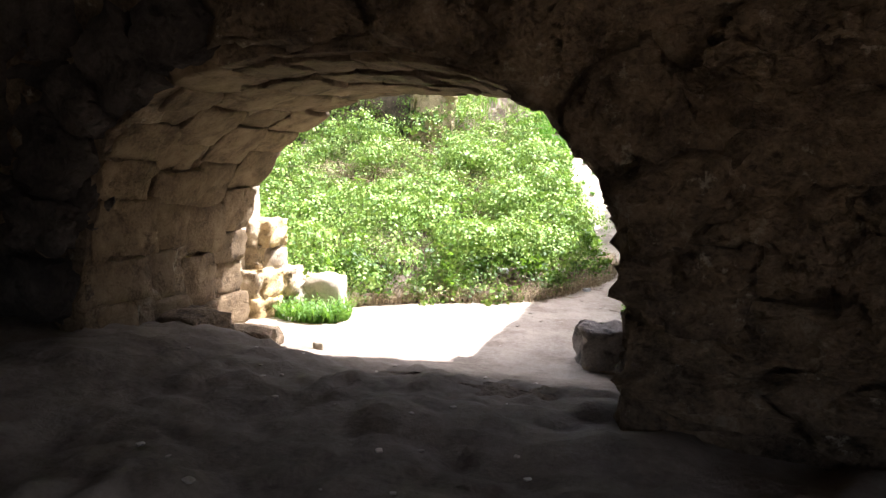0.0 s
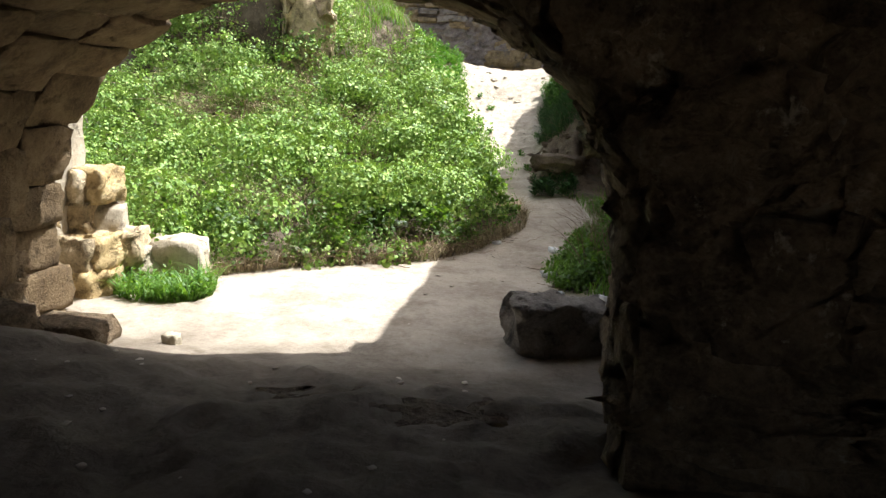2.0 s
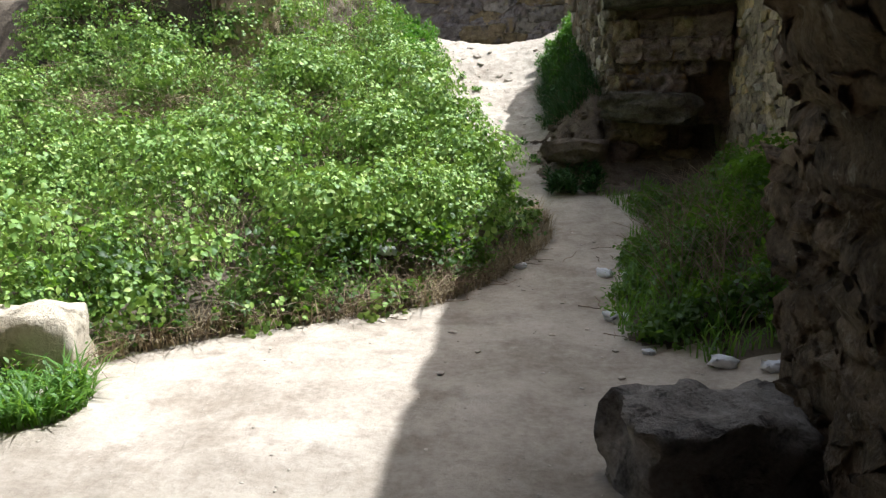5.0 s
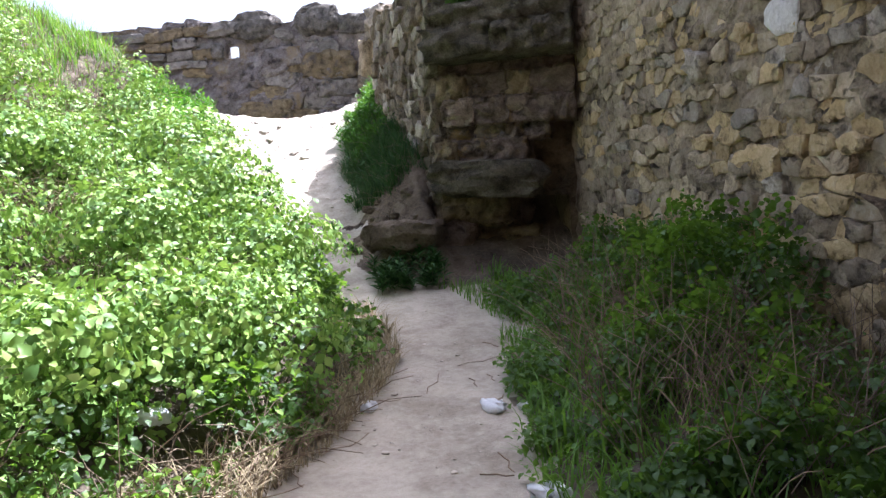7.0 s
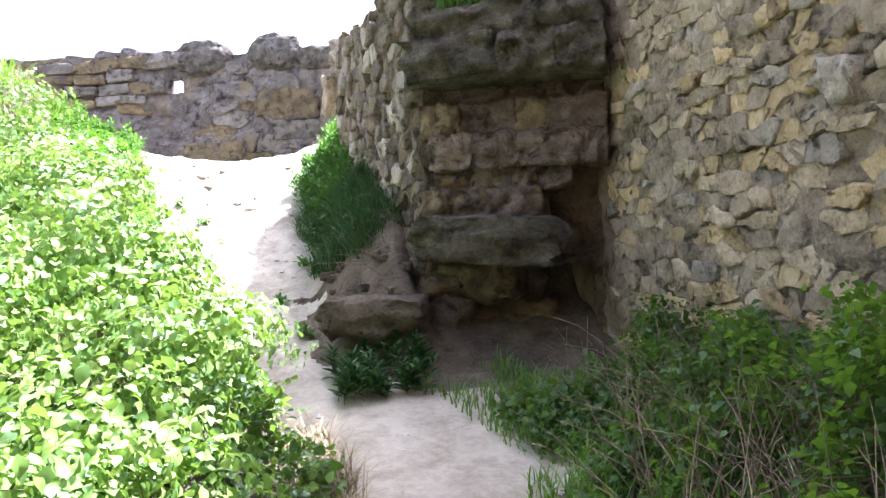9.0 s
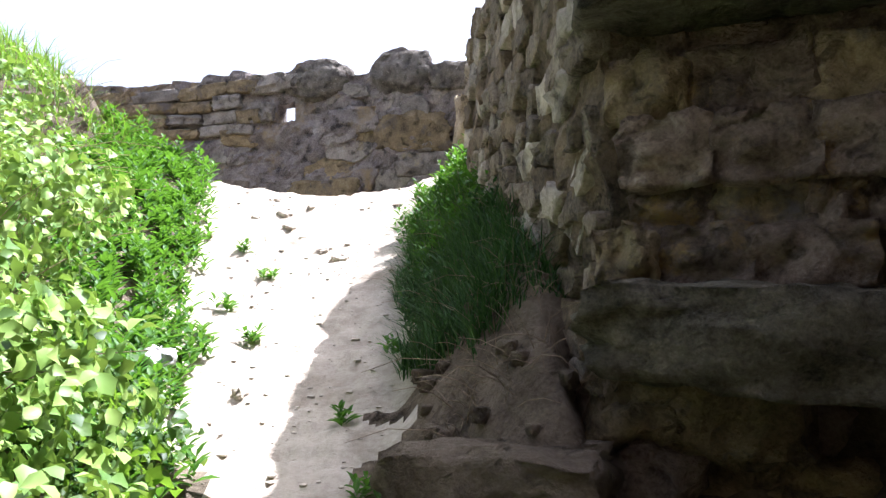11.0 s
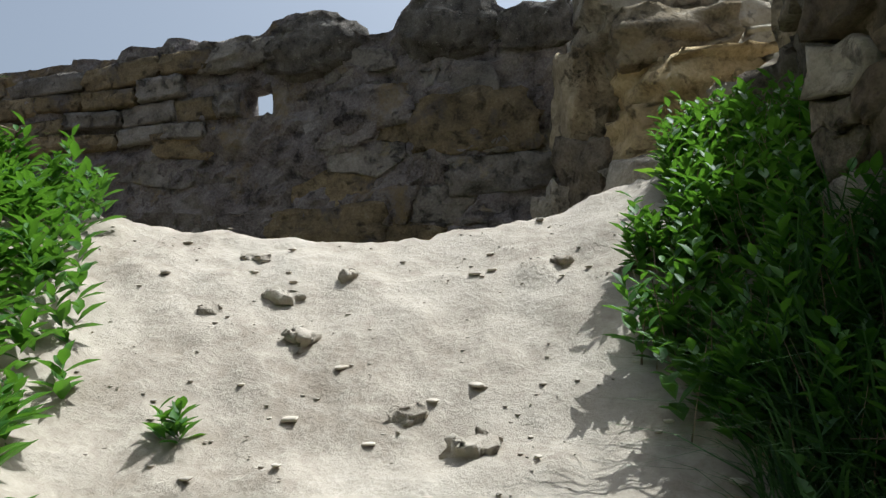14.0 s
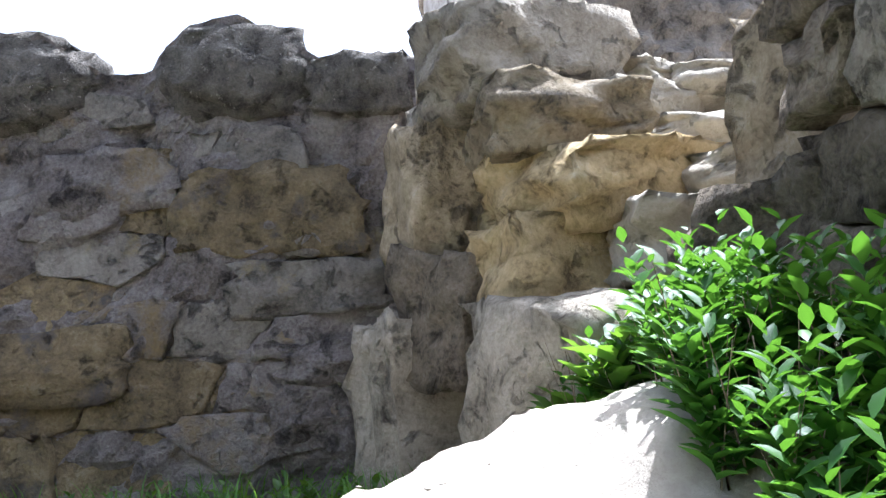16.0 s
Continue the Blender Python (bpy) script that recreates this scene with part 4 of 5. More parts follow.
def bluff_rim(x, y):
    b = bluff(x, y)
    return (b > -0.3) & (b < 0.35) & (y > 16.6) & (y < 22)


p = scatter(9000, (-4.6, 16.5, -1.6, 22), bluff_rim)
v, f = blade_arrays(p[::3], rng.uniform(0.12, 0.45, len(p[::3])), 1.8, 0.005)
part("rim_blades", fast_mesh("rim_blades", v, f, GRASS), top_grass)
v, f = blade_arrays(p[1::2], rng.uniform(0.1, 0.4, len(p[1::2])), 2.2, 0.004)
part("rim_dry_blades", fast_mesh("rim_dry_blades", v, f, DRYG), top_grass)
stems("roots", p[::8], TWIG, top_grass, (0.2, 0.6), 0.004, 1.6)

# ---- shaded growth below the rubble wall ----
def right_bank(x, y):
    dr = x - np.interp(y, RY, RX)
    return (dr > 0.02 + 0.15 * lump(x, y, 2.0, 3.0)) & (y > 10.3) & (y < 14.6) & (x < 3.12)


def right_thick(x, y):
    dr = x - np.interp(y, RY, RX)
    return 0.06 + 0.42 * smooth01(dr / 1.2) * np.interp(y, [10, 11, 12.5, 14, 15], [0.35, 0.7, 1.1, 0.8, 0.2])


wall_herbs = tagged(empty("wall_foot_herbs", 2.3, 12.4, 0.3), "shaded nettles and trailing stems below the wall", "plants", kind="stuff")
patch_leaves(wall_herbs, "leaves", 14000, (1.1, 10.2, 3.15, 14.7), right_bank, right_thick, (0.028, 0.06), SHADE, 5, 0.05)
p = scatter(5200, (1.1, 10.2, 3.1, 14.9), right_bank)
v, f = blade_arrays(p, rng.uniform(0.08, 0.3, len(p)), 1.0, 0.006)
part("blades", fast_mesh("blades", v, f, GRASS), wall_herbs)
p = scatter(1100, (1.6, 10.4, 3.1, 14.4), right_bank)
p[:, 2] += 0.1
p = p[p[:, 0] - np.interp(p[:, 1], RY, RX) > 0.35]
stems("stems", p, TWIG, wall_herbs, (0.25, 0.8), 0.004, 0.9)


# ---- grass bank below the pier ----
def pier_bank(x, y):
    return (x > np.interp(y, [16.4, 17.2, 18, 20], [1.05, 0.82, 0.68, 0.68]) + 0.1 * np.sin(y * 5)) & (x < 1.6) & (y > 16.45) & (y < 20.6)


pier_grass = tagged(empty("pier_grass", 1.1, 18.0, 1.8), "long lush grass against the stone pier", "grass", kind="stuff")
p = scatter(10500, (0.6, 16.3, 1.6, 19.3), pier_bank)
v, f = blade_arrays(p, rng.uniform(0.1, 0.4, len(p)) * np.interp(p[:, 0], [0.7, 0.95, 1.2, 1.6], [0.8, 1.1, 0.9, 0.4]) * (1 + 0.9 * lump(p[:, 0], p[:, 1], 3.0, 2.0)), 1.5, 0.0042)
part("blades", fast_mesh("blades", v, f, SHADEGRASS), pier_grass)
p = scatter(260, (0.6, 16.6, 1.4, 19.0), pier_bank)
stems("stems", p, TWIG, pier_grass, (0.1, 0.3), 0.003, 1.2)
p = scatter(140, (0.95, 16.0, 1.6, 16.9), lambda x, y: x > 0.9)
stems("roots", p, TWIG, pier_grass, (0.1, 0.35), 0.003, 1.8)


def shrub_zone(x, y):
    return (x > np.interp(y, [18.2, 19.0, 19.4, 19.8, 20.1, 20.4, 20.8], [0.86, 0.72, 0.64, 0.76, 1.02, 1.14, 1.32]) + 0.05 * np.sin(y * 17)) & (x < 1.6) & (y > 18.3) & (y < 20.75)


def make_herb(name, label, zone, n, box, h, leaves, size, mat, wide=0.38):
    p = scatter(n, box, zone)
    c = p.mean(0)
    ob = tagged(empty(name, *c), label, "plant", kind="stuff")
    v, f = shoots(p, rng.uniform(*h, len(p)), leaves, size, wide)
    part("leaves", fast_mesh("leaves", v, f, mat), ob)
    stems("stems", p, TWIG, ob, (h[0], h[1]), 0.004, 0.3)
    return ob


make_herb("crest_herbs", "tall glossy green herbs at the top of the ramp", shrub_zone, 1000, (0.5, 18.3, 1.6, 20.8), (0.1, 0.36), 14, (0.06, 0.125), FRESH, 0.42)
make_herb("crest_herbs", "tall glossy green herbs beside the pier", lambda x, y: (x > 0.72) & (x < 1.3), 90, (0.7, 17.6, 1.3, 19.0), (0.15, 0.3), 12, (0.06, 0.11), SHADEGRASS)
make_herb("trailing_herb", "bright trailing herb below the ruined stair", lambda x, y: x > 1.2, 45, (1.3, 20.8, 1.75, 21.3), (0.2, 0.5), 14, (0.06, 0.11), FRESH, 0.5)
make_herb("stair_plant", "blue-green fleshy plant below the ruined stair", lambda x, y: x > 1.2, 40, (1.3, 20.9, 1.8, 21.6), (0.2, 0.45), 12, (0.14, 0.26), SHADE, 0.45)
make_herb("ledge_plant", "dark prickly plants below the earth shelf", lambda x, y: x > 0.5, 60, (0.75, 15.0, 1.45, 15.55), (0.1, 0.25), 14, (0.08, 0.16), SHADEGRASS, 0.26)
wall_grass = tagged(empty("wall_grass", 0.5, 23.0, 2.5), "shaded grass tufts at the foot of the ruined wall", "grass", kind="stuff")
p = scatter(6500, (-4, 21.4, 1.9, 24.6), lambda x, y: (y > 22.2 - 0.31 * (x - 1.28) - 0.35 + 0.4 * lump(x, y, 1.5, 9.0)) & (y < 23.15 - 0.31 * (x - 1.28)))
v, f = blade_arrays(p, rng.uniform(0.1, 0.4, len(p)), 1.0, 0.006)
part("blades", fast_mesh("blades", v, f, GRASS), wall_grass)
p = scatter(260, (-2.5, 22.0, 1.4, 24.0), lambda x, y: (y > 22.55 - 0.31 * (x - 1.28)) & (y < 23.1 - 0.31 * (x - 1.28)))
v, f = shoots(p, rng.uniform(0.08, 0.25, len(p)), 9, (0.07, 0.13), 0.5)
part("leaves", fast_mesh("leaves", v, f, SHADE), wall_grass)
foot_grass = tagged(empty("path_edge_grass", 1.9, 14.6, 0.3), "low grass along the shaded path edge", "grass", kind="stuff")
p = scatter(2600, (1.3, 13.4, 2.9, 15.4), lambda x, y: (x - np.interp(y, RY, RX) > -0.12) & (lump(x, y, 2.2, 1.0) > -0.1))
v, f = blade_arrays(p, rng.uniform(0.05, 0.2, len(p)), 1.0, 0.005)
part("blades", fast_mesh("blades", v, f, GRASS), foot_grass)

clump = tagged(empty("grass_clump", -2.2, 9.35, 0.05), "bright green grass clump before pale stones", "grass", kind="stuff")
p = scatter(1800, (-2.75, 9.0, -1.75, 9.7), lambda x, y: (x + 2.25) ** 2 / 0.25 + (y - 9.35) ** 2 / 0.12 < 1)
keep = lump(p[:, 0], p[:, 1], 4.0, 3.0) > -0.12
p = p[keep]
v, f = blade_arrays(p, rng.uniform(0.06, 0.24, len(p)) * (1 + 1.2 * lump(p[:, 0], p[:, 1], 5.0, 8.0)), 1.3, 0.008)
part("blades", fast_mesh("blades", v, f, GRASS), clump)
q = p[rng.uniform(0, 1, len(p)) < 0.12]
v, f = shoots(q, rng.uniform(0.08, 0.25, len(q)), 7, (0.04, 0.08), 0.5)
part("leaves", fast_mesh("leaves", v, f, GRASS), clump)


def weed(x, y, h, n, size, mat=FRESH):
    z = float(ground(x, y))
    ob = tagged(empty("weed", x, y, z), "small green weed rooted in bare sand", "plant", "weeds on the ramp")
    p = np.array([[x, y, z]]) + rng.normal(size=(n, 3)) * np.array([0.03, 0.03, 0])
    v, f = shoots(p, rng.uniform(0.5, 1, n) * h, 8, size)
    part("leaves", fast_mesh("leaves", v, f, mat), ob)


for wx, wy, wh in ((-0.55, 17.6, 0.15), (-0.3, 17.9, 0.12), (-0.62, 18.3, 0.14), (-0.42, 18.9, 0.1), (0.42, 16.9, 0.14), (0.62, 16.2, 0.12),
                   (0.66, 17.6, 0.16), (-0.5, 16.9, 0.16), (-0.75, 19.3, 0.12)):
    weed(wx, wy, wh, 4, (0.06, 0.11))

# ---- stones laid in the walls ----
def join_rest(parent, rest, name, mat):
    if not rest:
        return
    vs, fs, base = [], [], 0
    for me, m in rest:
        co = np.empty(len(me.vertices) * 3)
        me.vertices.foreach_get("co", co)
        a = np.array(m)
        vs.append(co.reshape(-1, 3) @ a[:3, :3].T + a[:3, 3])
        for q in me.polygons:
            i = q.vertices
            fs += [(base + i[0], base + i[k], base + i[k + 1]) for k in range(1, len(i) - 1)]
        base += len(me.vertices)
    ob = part(name, fast_mesh(name, np.concatenate(vs), np.array(fs), mat), parent)
    ob["kind"] = "stuff"


rubble_face(wall_east, WALL_A, WALL_B, 0.3, 5.6, 0.235, 0.115, [RUBBLE, RUBBLE, OCHRE, OCHRE, RUBBLE, OCHRE, GREYST, MORTAR, MORTAR], 3, (-0.022, 0.032), 0.001, 600, 0.92, lambda s, z: abs(s - 2.85) < 0.22 and abs(z - 1.55) < 0.13, out=0.02)


def wall_patch(name, parent, s, z, w, h, mat, seed, proud, label):
    o, u, nrm, length = wall_frame(WALL_A, WALL_B)
    r = np.random.default_rng(seed)
    a = np.linspace(0, 2 * np.pi, 14, endpoint=False)
    k = r.uniform(0.6, 1.15, 14)
    poly = np.stack([np.cos(a) * w / 2 * k, np.sin(a) * h / 2 * k], 1)
    ob = part(name, cell_mesh(name, poly, np.zeros(2), 0.0, proud, mat, seed, 0.15), parent, label)
    p = o + u * s + nrm * 0.03
    ob.matrix_world = Matrix.Translation((p.x, p.y, z)) @ Matrix((u, nrm, Vector((0, 0, 1)))).transposed().to_4x4()


wall_patch("recess", wall_east, 2.95, 1.56, 0.5, 0.26, OCHRE, 77, 0.012, "smooth yellow hollow in the wall")
wall_patch("whitewash", wall_east, 2.66, 2.38, 0.34, 0.26, PLASTER, 84, 0.012, "remnant of white plaster")
wall_patch("large_stone", wall_east, 3.62, 2.26, 0.36, 0.3, GREYST, 79, 0.06, "large round grey stone")


def pier_course(z0, z1, widths, proud, depth=0.55, tilt=0.0, variants=None, s0=0.0):
    o, u, nrm, length = wall_frame(PIER_B, PIER_A)
    turn = Matrix((u, nrm, Vector((0, 0, 1)))).transposed().to_4x4()
    r = random.Random(int(z0 * 100))
    s = s0
    for w in widths:
        p = o + u * (s + w / 2) + nrm * (proud - depth / 2 + r.uniform(-0.03, 0.03))
        ob = part("block", r.choice(variants or ASH), pier_front)
        ob.matrix_world = Matrix.Translation((p.x, p.y, (z0 + z1) / 2)) @ turn @ Euler((0, tilt + r.uniform(-0.02, 0.02), r.uniform(-0.05, 0.05))).to_matrix().to_4x4() @ Matrix.Diagonal((w + 0.025, depth, z1 - z0 + 0.03, 1))
        s += w


# from the low hollow up to the mossy top courses
rubble_face(wall_nook, (1.5, 19.35), (2.05, 20.75), 2.4, 4.2, 0.4, 0.28, [PIERST, PIER, GREYST], 15, (0.03, 0.1), 0.012, 100, 0.95, out=0.04)
pier_course(0.30, 0.66, (0.5, 0.46), -0.42, 0.4, 0.1, HOLL, 0.2)
pier_course(0.62, 0.98, (0.5, 0.44), -0.38, 0.4, -0.12, HOLL, 0.5)
pier_course(1.0, 1.3, (0.5,), -0.5, 0.4, 0.08, HOLL, 0.6)
pier_course(1.02, 1.34, (0.42, 0.36), -0.02, 0.5, 0.07, HOLL, 0.78)
pier_course(0.42, 0.80, (0.3,), 0.02, 0.5, 0.1, HOLL, 1.2)
pier_course(0.78, 1.06, (0.36,), 0.0, 0.5, -0.1, HOLL, 1.15)
pier_course(1.36, 1.69, (1.08,), 0.38, 0.8, -0.07, [rock_mesh("block", MOSSY, 731, (20, 9, 10), 0.66, 0.13)], 0.42)
pier_course(1.71, 1.93, (0.42, 0.34, 0.22), 0.08, 0.55, 0.02, WARM, 0.5)
pier_course(1.92, 2.10, (0.26, 0.17, 0.36, 0.3), 0.05, 0.55, -0.03, WARM, 0.28)
pier_course(2.10, 2.36, (0.2, 0.5, 0.36, 0.34), 0.10, 0.55, 0.02, WARM)
pier_course(2.36, 2.62, (0.44, 0.28, 0.42, 0.3), 0.06, 0.55, -0.02, WARM)
pier_course(2.60, 2.76, (0.3, 0.5, 0.5), -0.12, 0.5, 0.0, WARM)
pier_course(2.78, 3.08, (0.34, 0.42, 0.76), 0.38, 0.85, 0.02, SLAB)
pier_course(3.06, 3.32, (0.5, 0.62, 0.36), 0.30, 0.78, -0.02, SLAB)
pier_course(3.34, 3.60, (0.78, 0.3, 0.36), 0.10, 0.6, 0.0, SLAB)
pier_course(3.58, 3.93, (0.36, 0.62, 0.46), 0.04, 0.6)
pier_course(3.93, 4.35, (0.6, 0.4, 0.4), 0.0, 0.6)
tuft = tagged(empty("ledge_grass", 2.2, 15.55, 3.6), "green grass tuft growing on the pier's ledge", "grass", kind="stuff")
n = 700
p = np.stack([rng.uniform(1.75, 2.75, n), 0 * np.arange(n), np.full(n, 3.36)], 1)
p[:, 1] = 15.95 - (p[:, 0] - 1.62) * 0.43 - rng.uniform(0.05, 0.2, n)
v, f = blade_arrays(p, rng.uniform(0.06, 0.2, n), 1.0, 0.005)
part("blades", fast_mesh("blades", v, f, GRASS), tuft)

rubble_face(pier_side, PIER_A, PIER_C, 0.8, 4.5, 0.26, 0.15, [PIERST, PIER, PIERST, GREYST], 5, (-0.01, 0.06), 0.004, 400, 0.85, top=pier_side_top, out=0.03)
rubble_face(wall_back, BACK_A, BACK_B, 2.1, 4.75, 0.72, 0.3, [BLOCK, OLDWALL, LICHEN, BLOCK], 8, (-0.03, 0.035), 0.004, 300, 0.6,
            lambda s, z: (abs(s - 3.0) < 0.4 and abs(z - 4.42) < 0.26) or (s > 2.7 and z > 4.1) or z > 4.7, back_top, "block", 0.015)
BIGB = [rock_mesh("block", BLOCK if k % 3 else LICHEN, 440 + k, (10, 4, 6), 0.88, 0.09) for k in range(8)]
UP_A = Vector((*BACK_A, 0)) + (Vector((*BACK_B, 0)) - Vector((*BACK_A, 0))).normalized() * 2.95
lay_stones(wall_back, (UP_A.x, UP_A.y), BACK_B, 4.12, lambda s: back_top(s + 2.95), BIGB, (0.19, 0.27), (0.4, 0.95), 0.075, 0.3, 0.12, seed=31, gap=0.03, name="block",
           skip=lambda s, z: abs(s - 0.05) < 0.42 and abs(z - 4.42) < 0.2)


def wall_cap(s, z, w, h, mat, seed, proud=0.1, depth=0.4, boxy=0.72):
    o, u, nrm, length = wall_frame(BACK_A, BACK_B)
    p = o + u * s + nrm * (proud - depth / 2)
    ob = part("block", rock_mesh("block", mat, seed, (14, 8, 10), boxy, 0.13), wall_back)
    ob.matrix_world = Matrix.Translation((p.x, p.y, z)) @ Matrix((u, nrm, Vector((0, 0, 1)))).transposed().to_4x4() @ Matrix.Diagonal((w, depth, h, 1))


# weathered capstones and the large sunken stones below them
wall_cap(1.14, 4.86, 0.84, 0.58, CAPST, 611, boxy=0.0)
wall_cap(2.46, 4.86, 0.92, 0.52, CAPST, 612, boxy=0.05)
wall_cap(0.36, 4.74, 0.62, 0.4, CAPST, 613, 0.08)
wall_cap(3.3, 4.88, 0.6, 0.3, BLOCK, 614, 0.09)
wall_cap(3.3, 4.44, 0.24, 0.3, BLOCK, 618, 0.1)
wall_cap(0.95, 3.98, 1.05, 0.56, LICHEN, 615, 0.075)
wall_cap(0.75, 3.5, 0.9, 0.34, BLOCK, 616, 0.06)
wall_cap(2.35, 3.12, 1.15, 0.44, LICHEN, 617, 0.07)
wall_cap(0.55, 3.05, 0.75, 0.26, OLDWALL, 619, 0.08)
wall_cap(1.9, 4.2, 0.8, 0.4, OLDWALL, 620, 0.05)


def vault_blocks():
    r = random.Random(11)
    for row in range(4):
        ya, n = 6.05 + row * 0.62, 200
        pts = [Vector((arch_profile(k, n, ya + 0.3)[0], ya + 0.3, arch_profile(k, n, ya + 0.3)[1])) for k in range(n + 1)]
        k = r.randint(0, 6)
        while k < n - 6:
            step, dist = r.uniform(0.3, 0.5), 0.0
            j = k
            while j < n and dist < step:
                dist += (pts[j + 1] - pts[j]).length
                j += 1
            mid, tan = (pts[k] + pts[j]) / 2, (pts[j] - pts[k]).normalized()
            inward = Vector((0, 1, 0)).cross(tan)
            if inward.dot(Vector((-0.3, ya, 1.0)) - mid) < 0:
                inward = -inward
            ob = part("block", r.choice(CVB if mid.x > 0.9 else VLT), vault)
            m = Matrix((Vector((0, 1, 0)), inward, tan)).transposed().to_4x4()
            ob.matrix_world = Matrix.Translation(mid + inward * (-0.08 + r.uniform(-0.03, 0.03)) + Vector((0, r.uniform(-0.1, 0.1), 0))) @ m @ Matrix.Diagonal((r.uniform(0.5, 0.75), 0.24, dist - 0.012, 1))
            k = j
    # rough ring stones on the cave side
    n, k = 200, 36
    pts = [Vector((arch_profile(q, n, 6.0)[0], 5.9, arch_profile(q, n, 6.0)[1])) for q in range(n + 1)]
    while k < 170:
        j = k + r.randint(9, 14)
        mid, tan = (pts[k] + pts[j]) / 2, (pts[j] - pts[k]).normalized()
        out = (mid - Vector((-0.27, 5.9, 1.0))).normalized()
        ob = part("voussoir", r.choice(CVS if k > 100 else CVB), vault)
        m = Matrix((tan, Vector((0, 1, 0)), out)).transposed().to_4x4()
        ob.matrix_world = Matrix.Translation(mid + out * 0.32) @ m @ Matrix.Diagonal(((pts[j] - pts[k]).length - 0.015, 0.3, r.uniform(0.45, 0.6), 1))
        k = j


CVB = [rock_mesh("rock", CAVE, 120 + k, (11, 5, 11), 0.68, 0.26) for k in range(8)]
# Ring and wall stones on the left, in the shade-darkened rock.
CVS = [rock_mesh("rock", CAVE_SHADE, 140 + k, (9, 4, 9), 0.68, 0.2) for k in range(5)]
vault_blocks()
lay_stones(vault, (4.6, 5.7), (2.12, 5.97), 0.45, lambda s: 3.4, CVB, (0.2, 0.5), (0.25, 0.8), 0.07, 0.36, 0.45, seed=21, gap=-0.06, name="rock")
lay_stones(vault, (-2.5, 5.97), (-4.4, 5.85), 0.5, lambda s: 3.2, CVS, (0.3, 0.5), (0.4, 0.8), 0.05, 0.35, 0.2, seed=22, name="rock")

lay_stones(vault_buttress, (1.97, 8.42), (1.97, 9.6), 0.0, lambda s: 4.5, CVB, (0.22, 0.42), (0.25, 0.6), 0.07, 0.32, 0.3, seed=23, gap=-0.03, name="rock")

# ---- stones, clods, litter, sticks ----
PEB = [rock_mesh("pebble", PEBBLE, 400 + k, (3, 3, 2), 0.55, 0.16) for k in range(6)]
CLD = [rock_mesh("clod", SAND, 420 + k, (9, 8, 5), 0.55, 0.3) for k in range(6)]
CLB = [rock_mesh("pebble", PEBBLE, 440 + k, (3, 3, 2), 0.6, 0.2) for k in range(4)]
r = random.Random(5)
for k in range(298):
    if k < 60:
        py = r.uniform(9, 15)
        px = r.uniform(-1.2, 1.4)
        d = r.uniform(0.012, 0.035)
    elif k < 130:
        py = r.uniform(15.8, 20.6)
        px = r.uniform(float(np.interp(py, LY, LX)), float(np.interp(py, RY, RX)))
        d = r.uniform(0.01, 0.035)
    elif k >= 170:
        py = r.uniform(16.5, 20.8)
        px = r.uniform(float(np.interp(py, LY, LX)) - 0.1, float(np.interp(py, RY, RX)) + 0.1)
        d = r.uniform(0.006, 0.024)
    else:
        py, px, d = r.uniform(4.2, 7.8), r.uniform(-1.5, 1.7), r.uniform(0.012, 0.04)
    ob = new("pebble", r.choice(CLB if k >= 60 and k < 130 else PEB))
    ob.matrix_world = pose(px, py, rough_ground(px, py) + d * 0.2, 0, 0, r.uniform(0, 360)) @ Matrix.Diagonal((d * r.uniform(1, 1.7), d, d * 0.4, 1))
    tagged(ob, "small pale pebble lying on the sand", "pebble", "pebbles on the path")
for px, py, a, b, c in ((0.08, 19.3, 0.24, 0.2, 0.14), (-0.1, 19.45, 0.2, 0.14, 0.1), (-0.55, 20.0, 0.22, 0.16, 0.1), (-0.45, 19.8, 0.3, 0.2, 0.1), (-0.8, 19.9, 0.16, 0.12, 0.08), (-0.3, 20.1, 0.14, 0.1, 0.08),
                        (0.55, 20.1, 0.2, 0.14, 0.07), (-0.2, 17.2, 0.2, 0.13, 0.09),
                        (-0.7, 20.3, 0.24, 0.14, 0.08), (0.75, 19.9, 0.18, 0.14, 0.08)):
    ob = new("clod", r.choice(CLD))
    ob.matrix_world = pose(px, py, rough_ground(px, py) - c * 0.2, r.uniform(-15, 15), r.uniform(-15, 15), r.uniform(0, 360)) @ Matrix.Diagonal((a * 0.55, b * 0.5, c * 0.7, 1))
    tagged(ob, "crumbling clod of sandy earth on the ramp", "clod", "clods on the ramp")


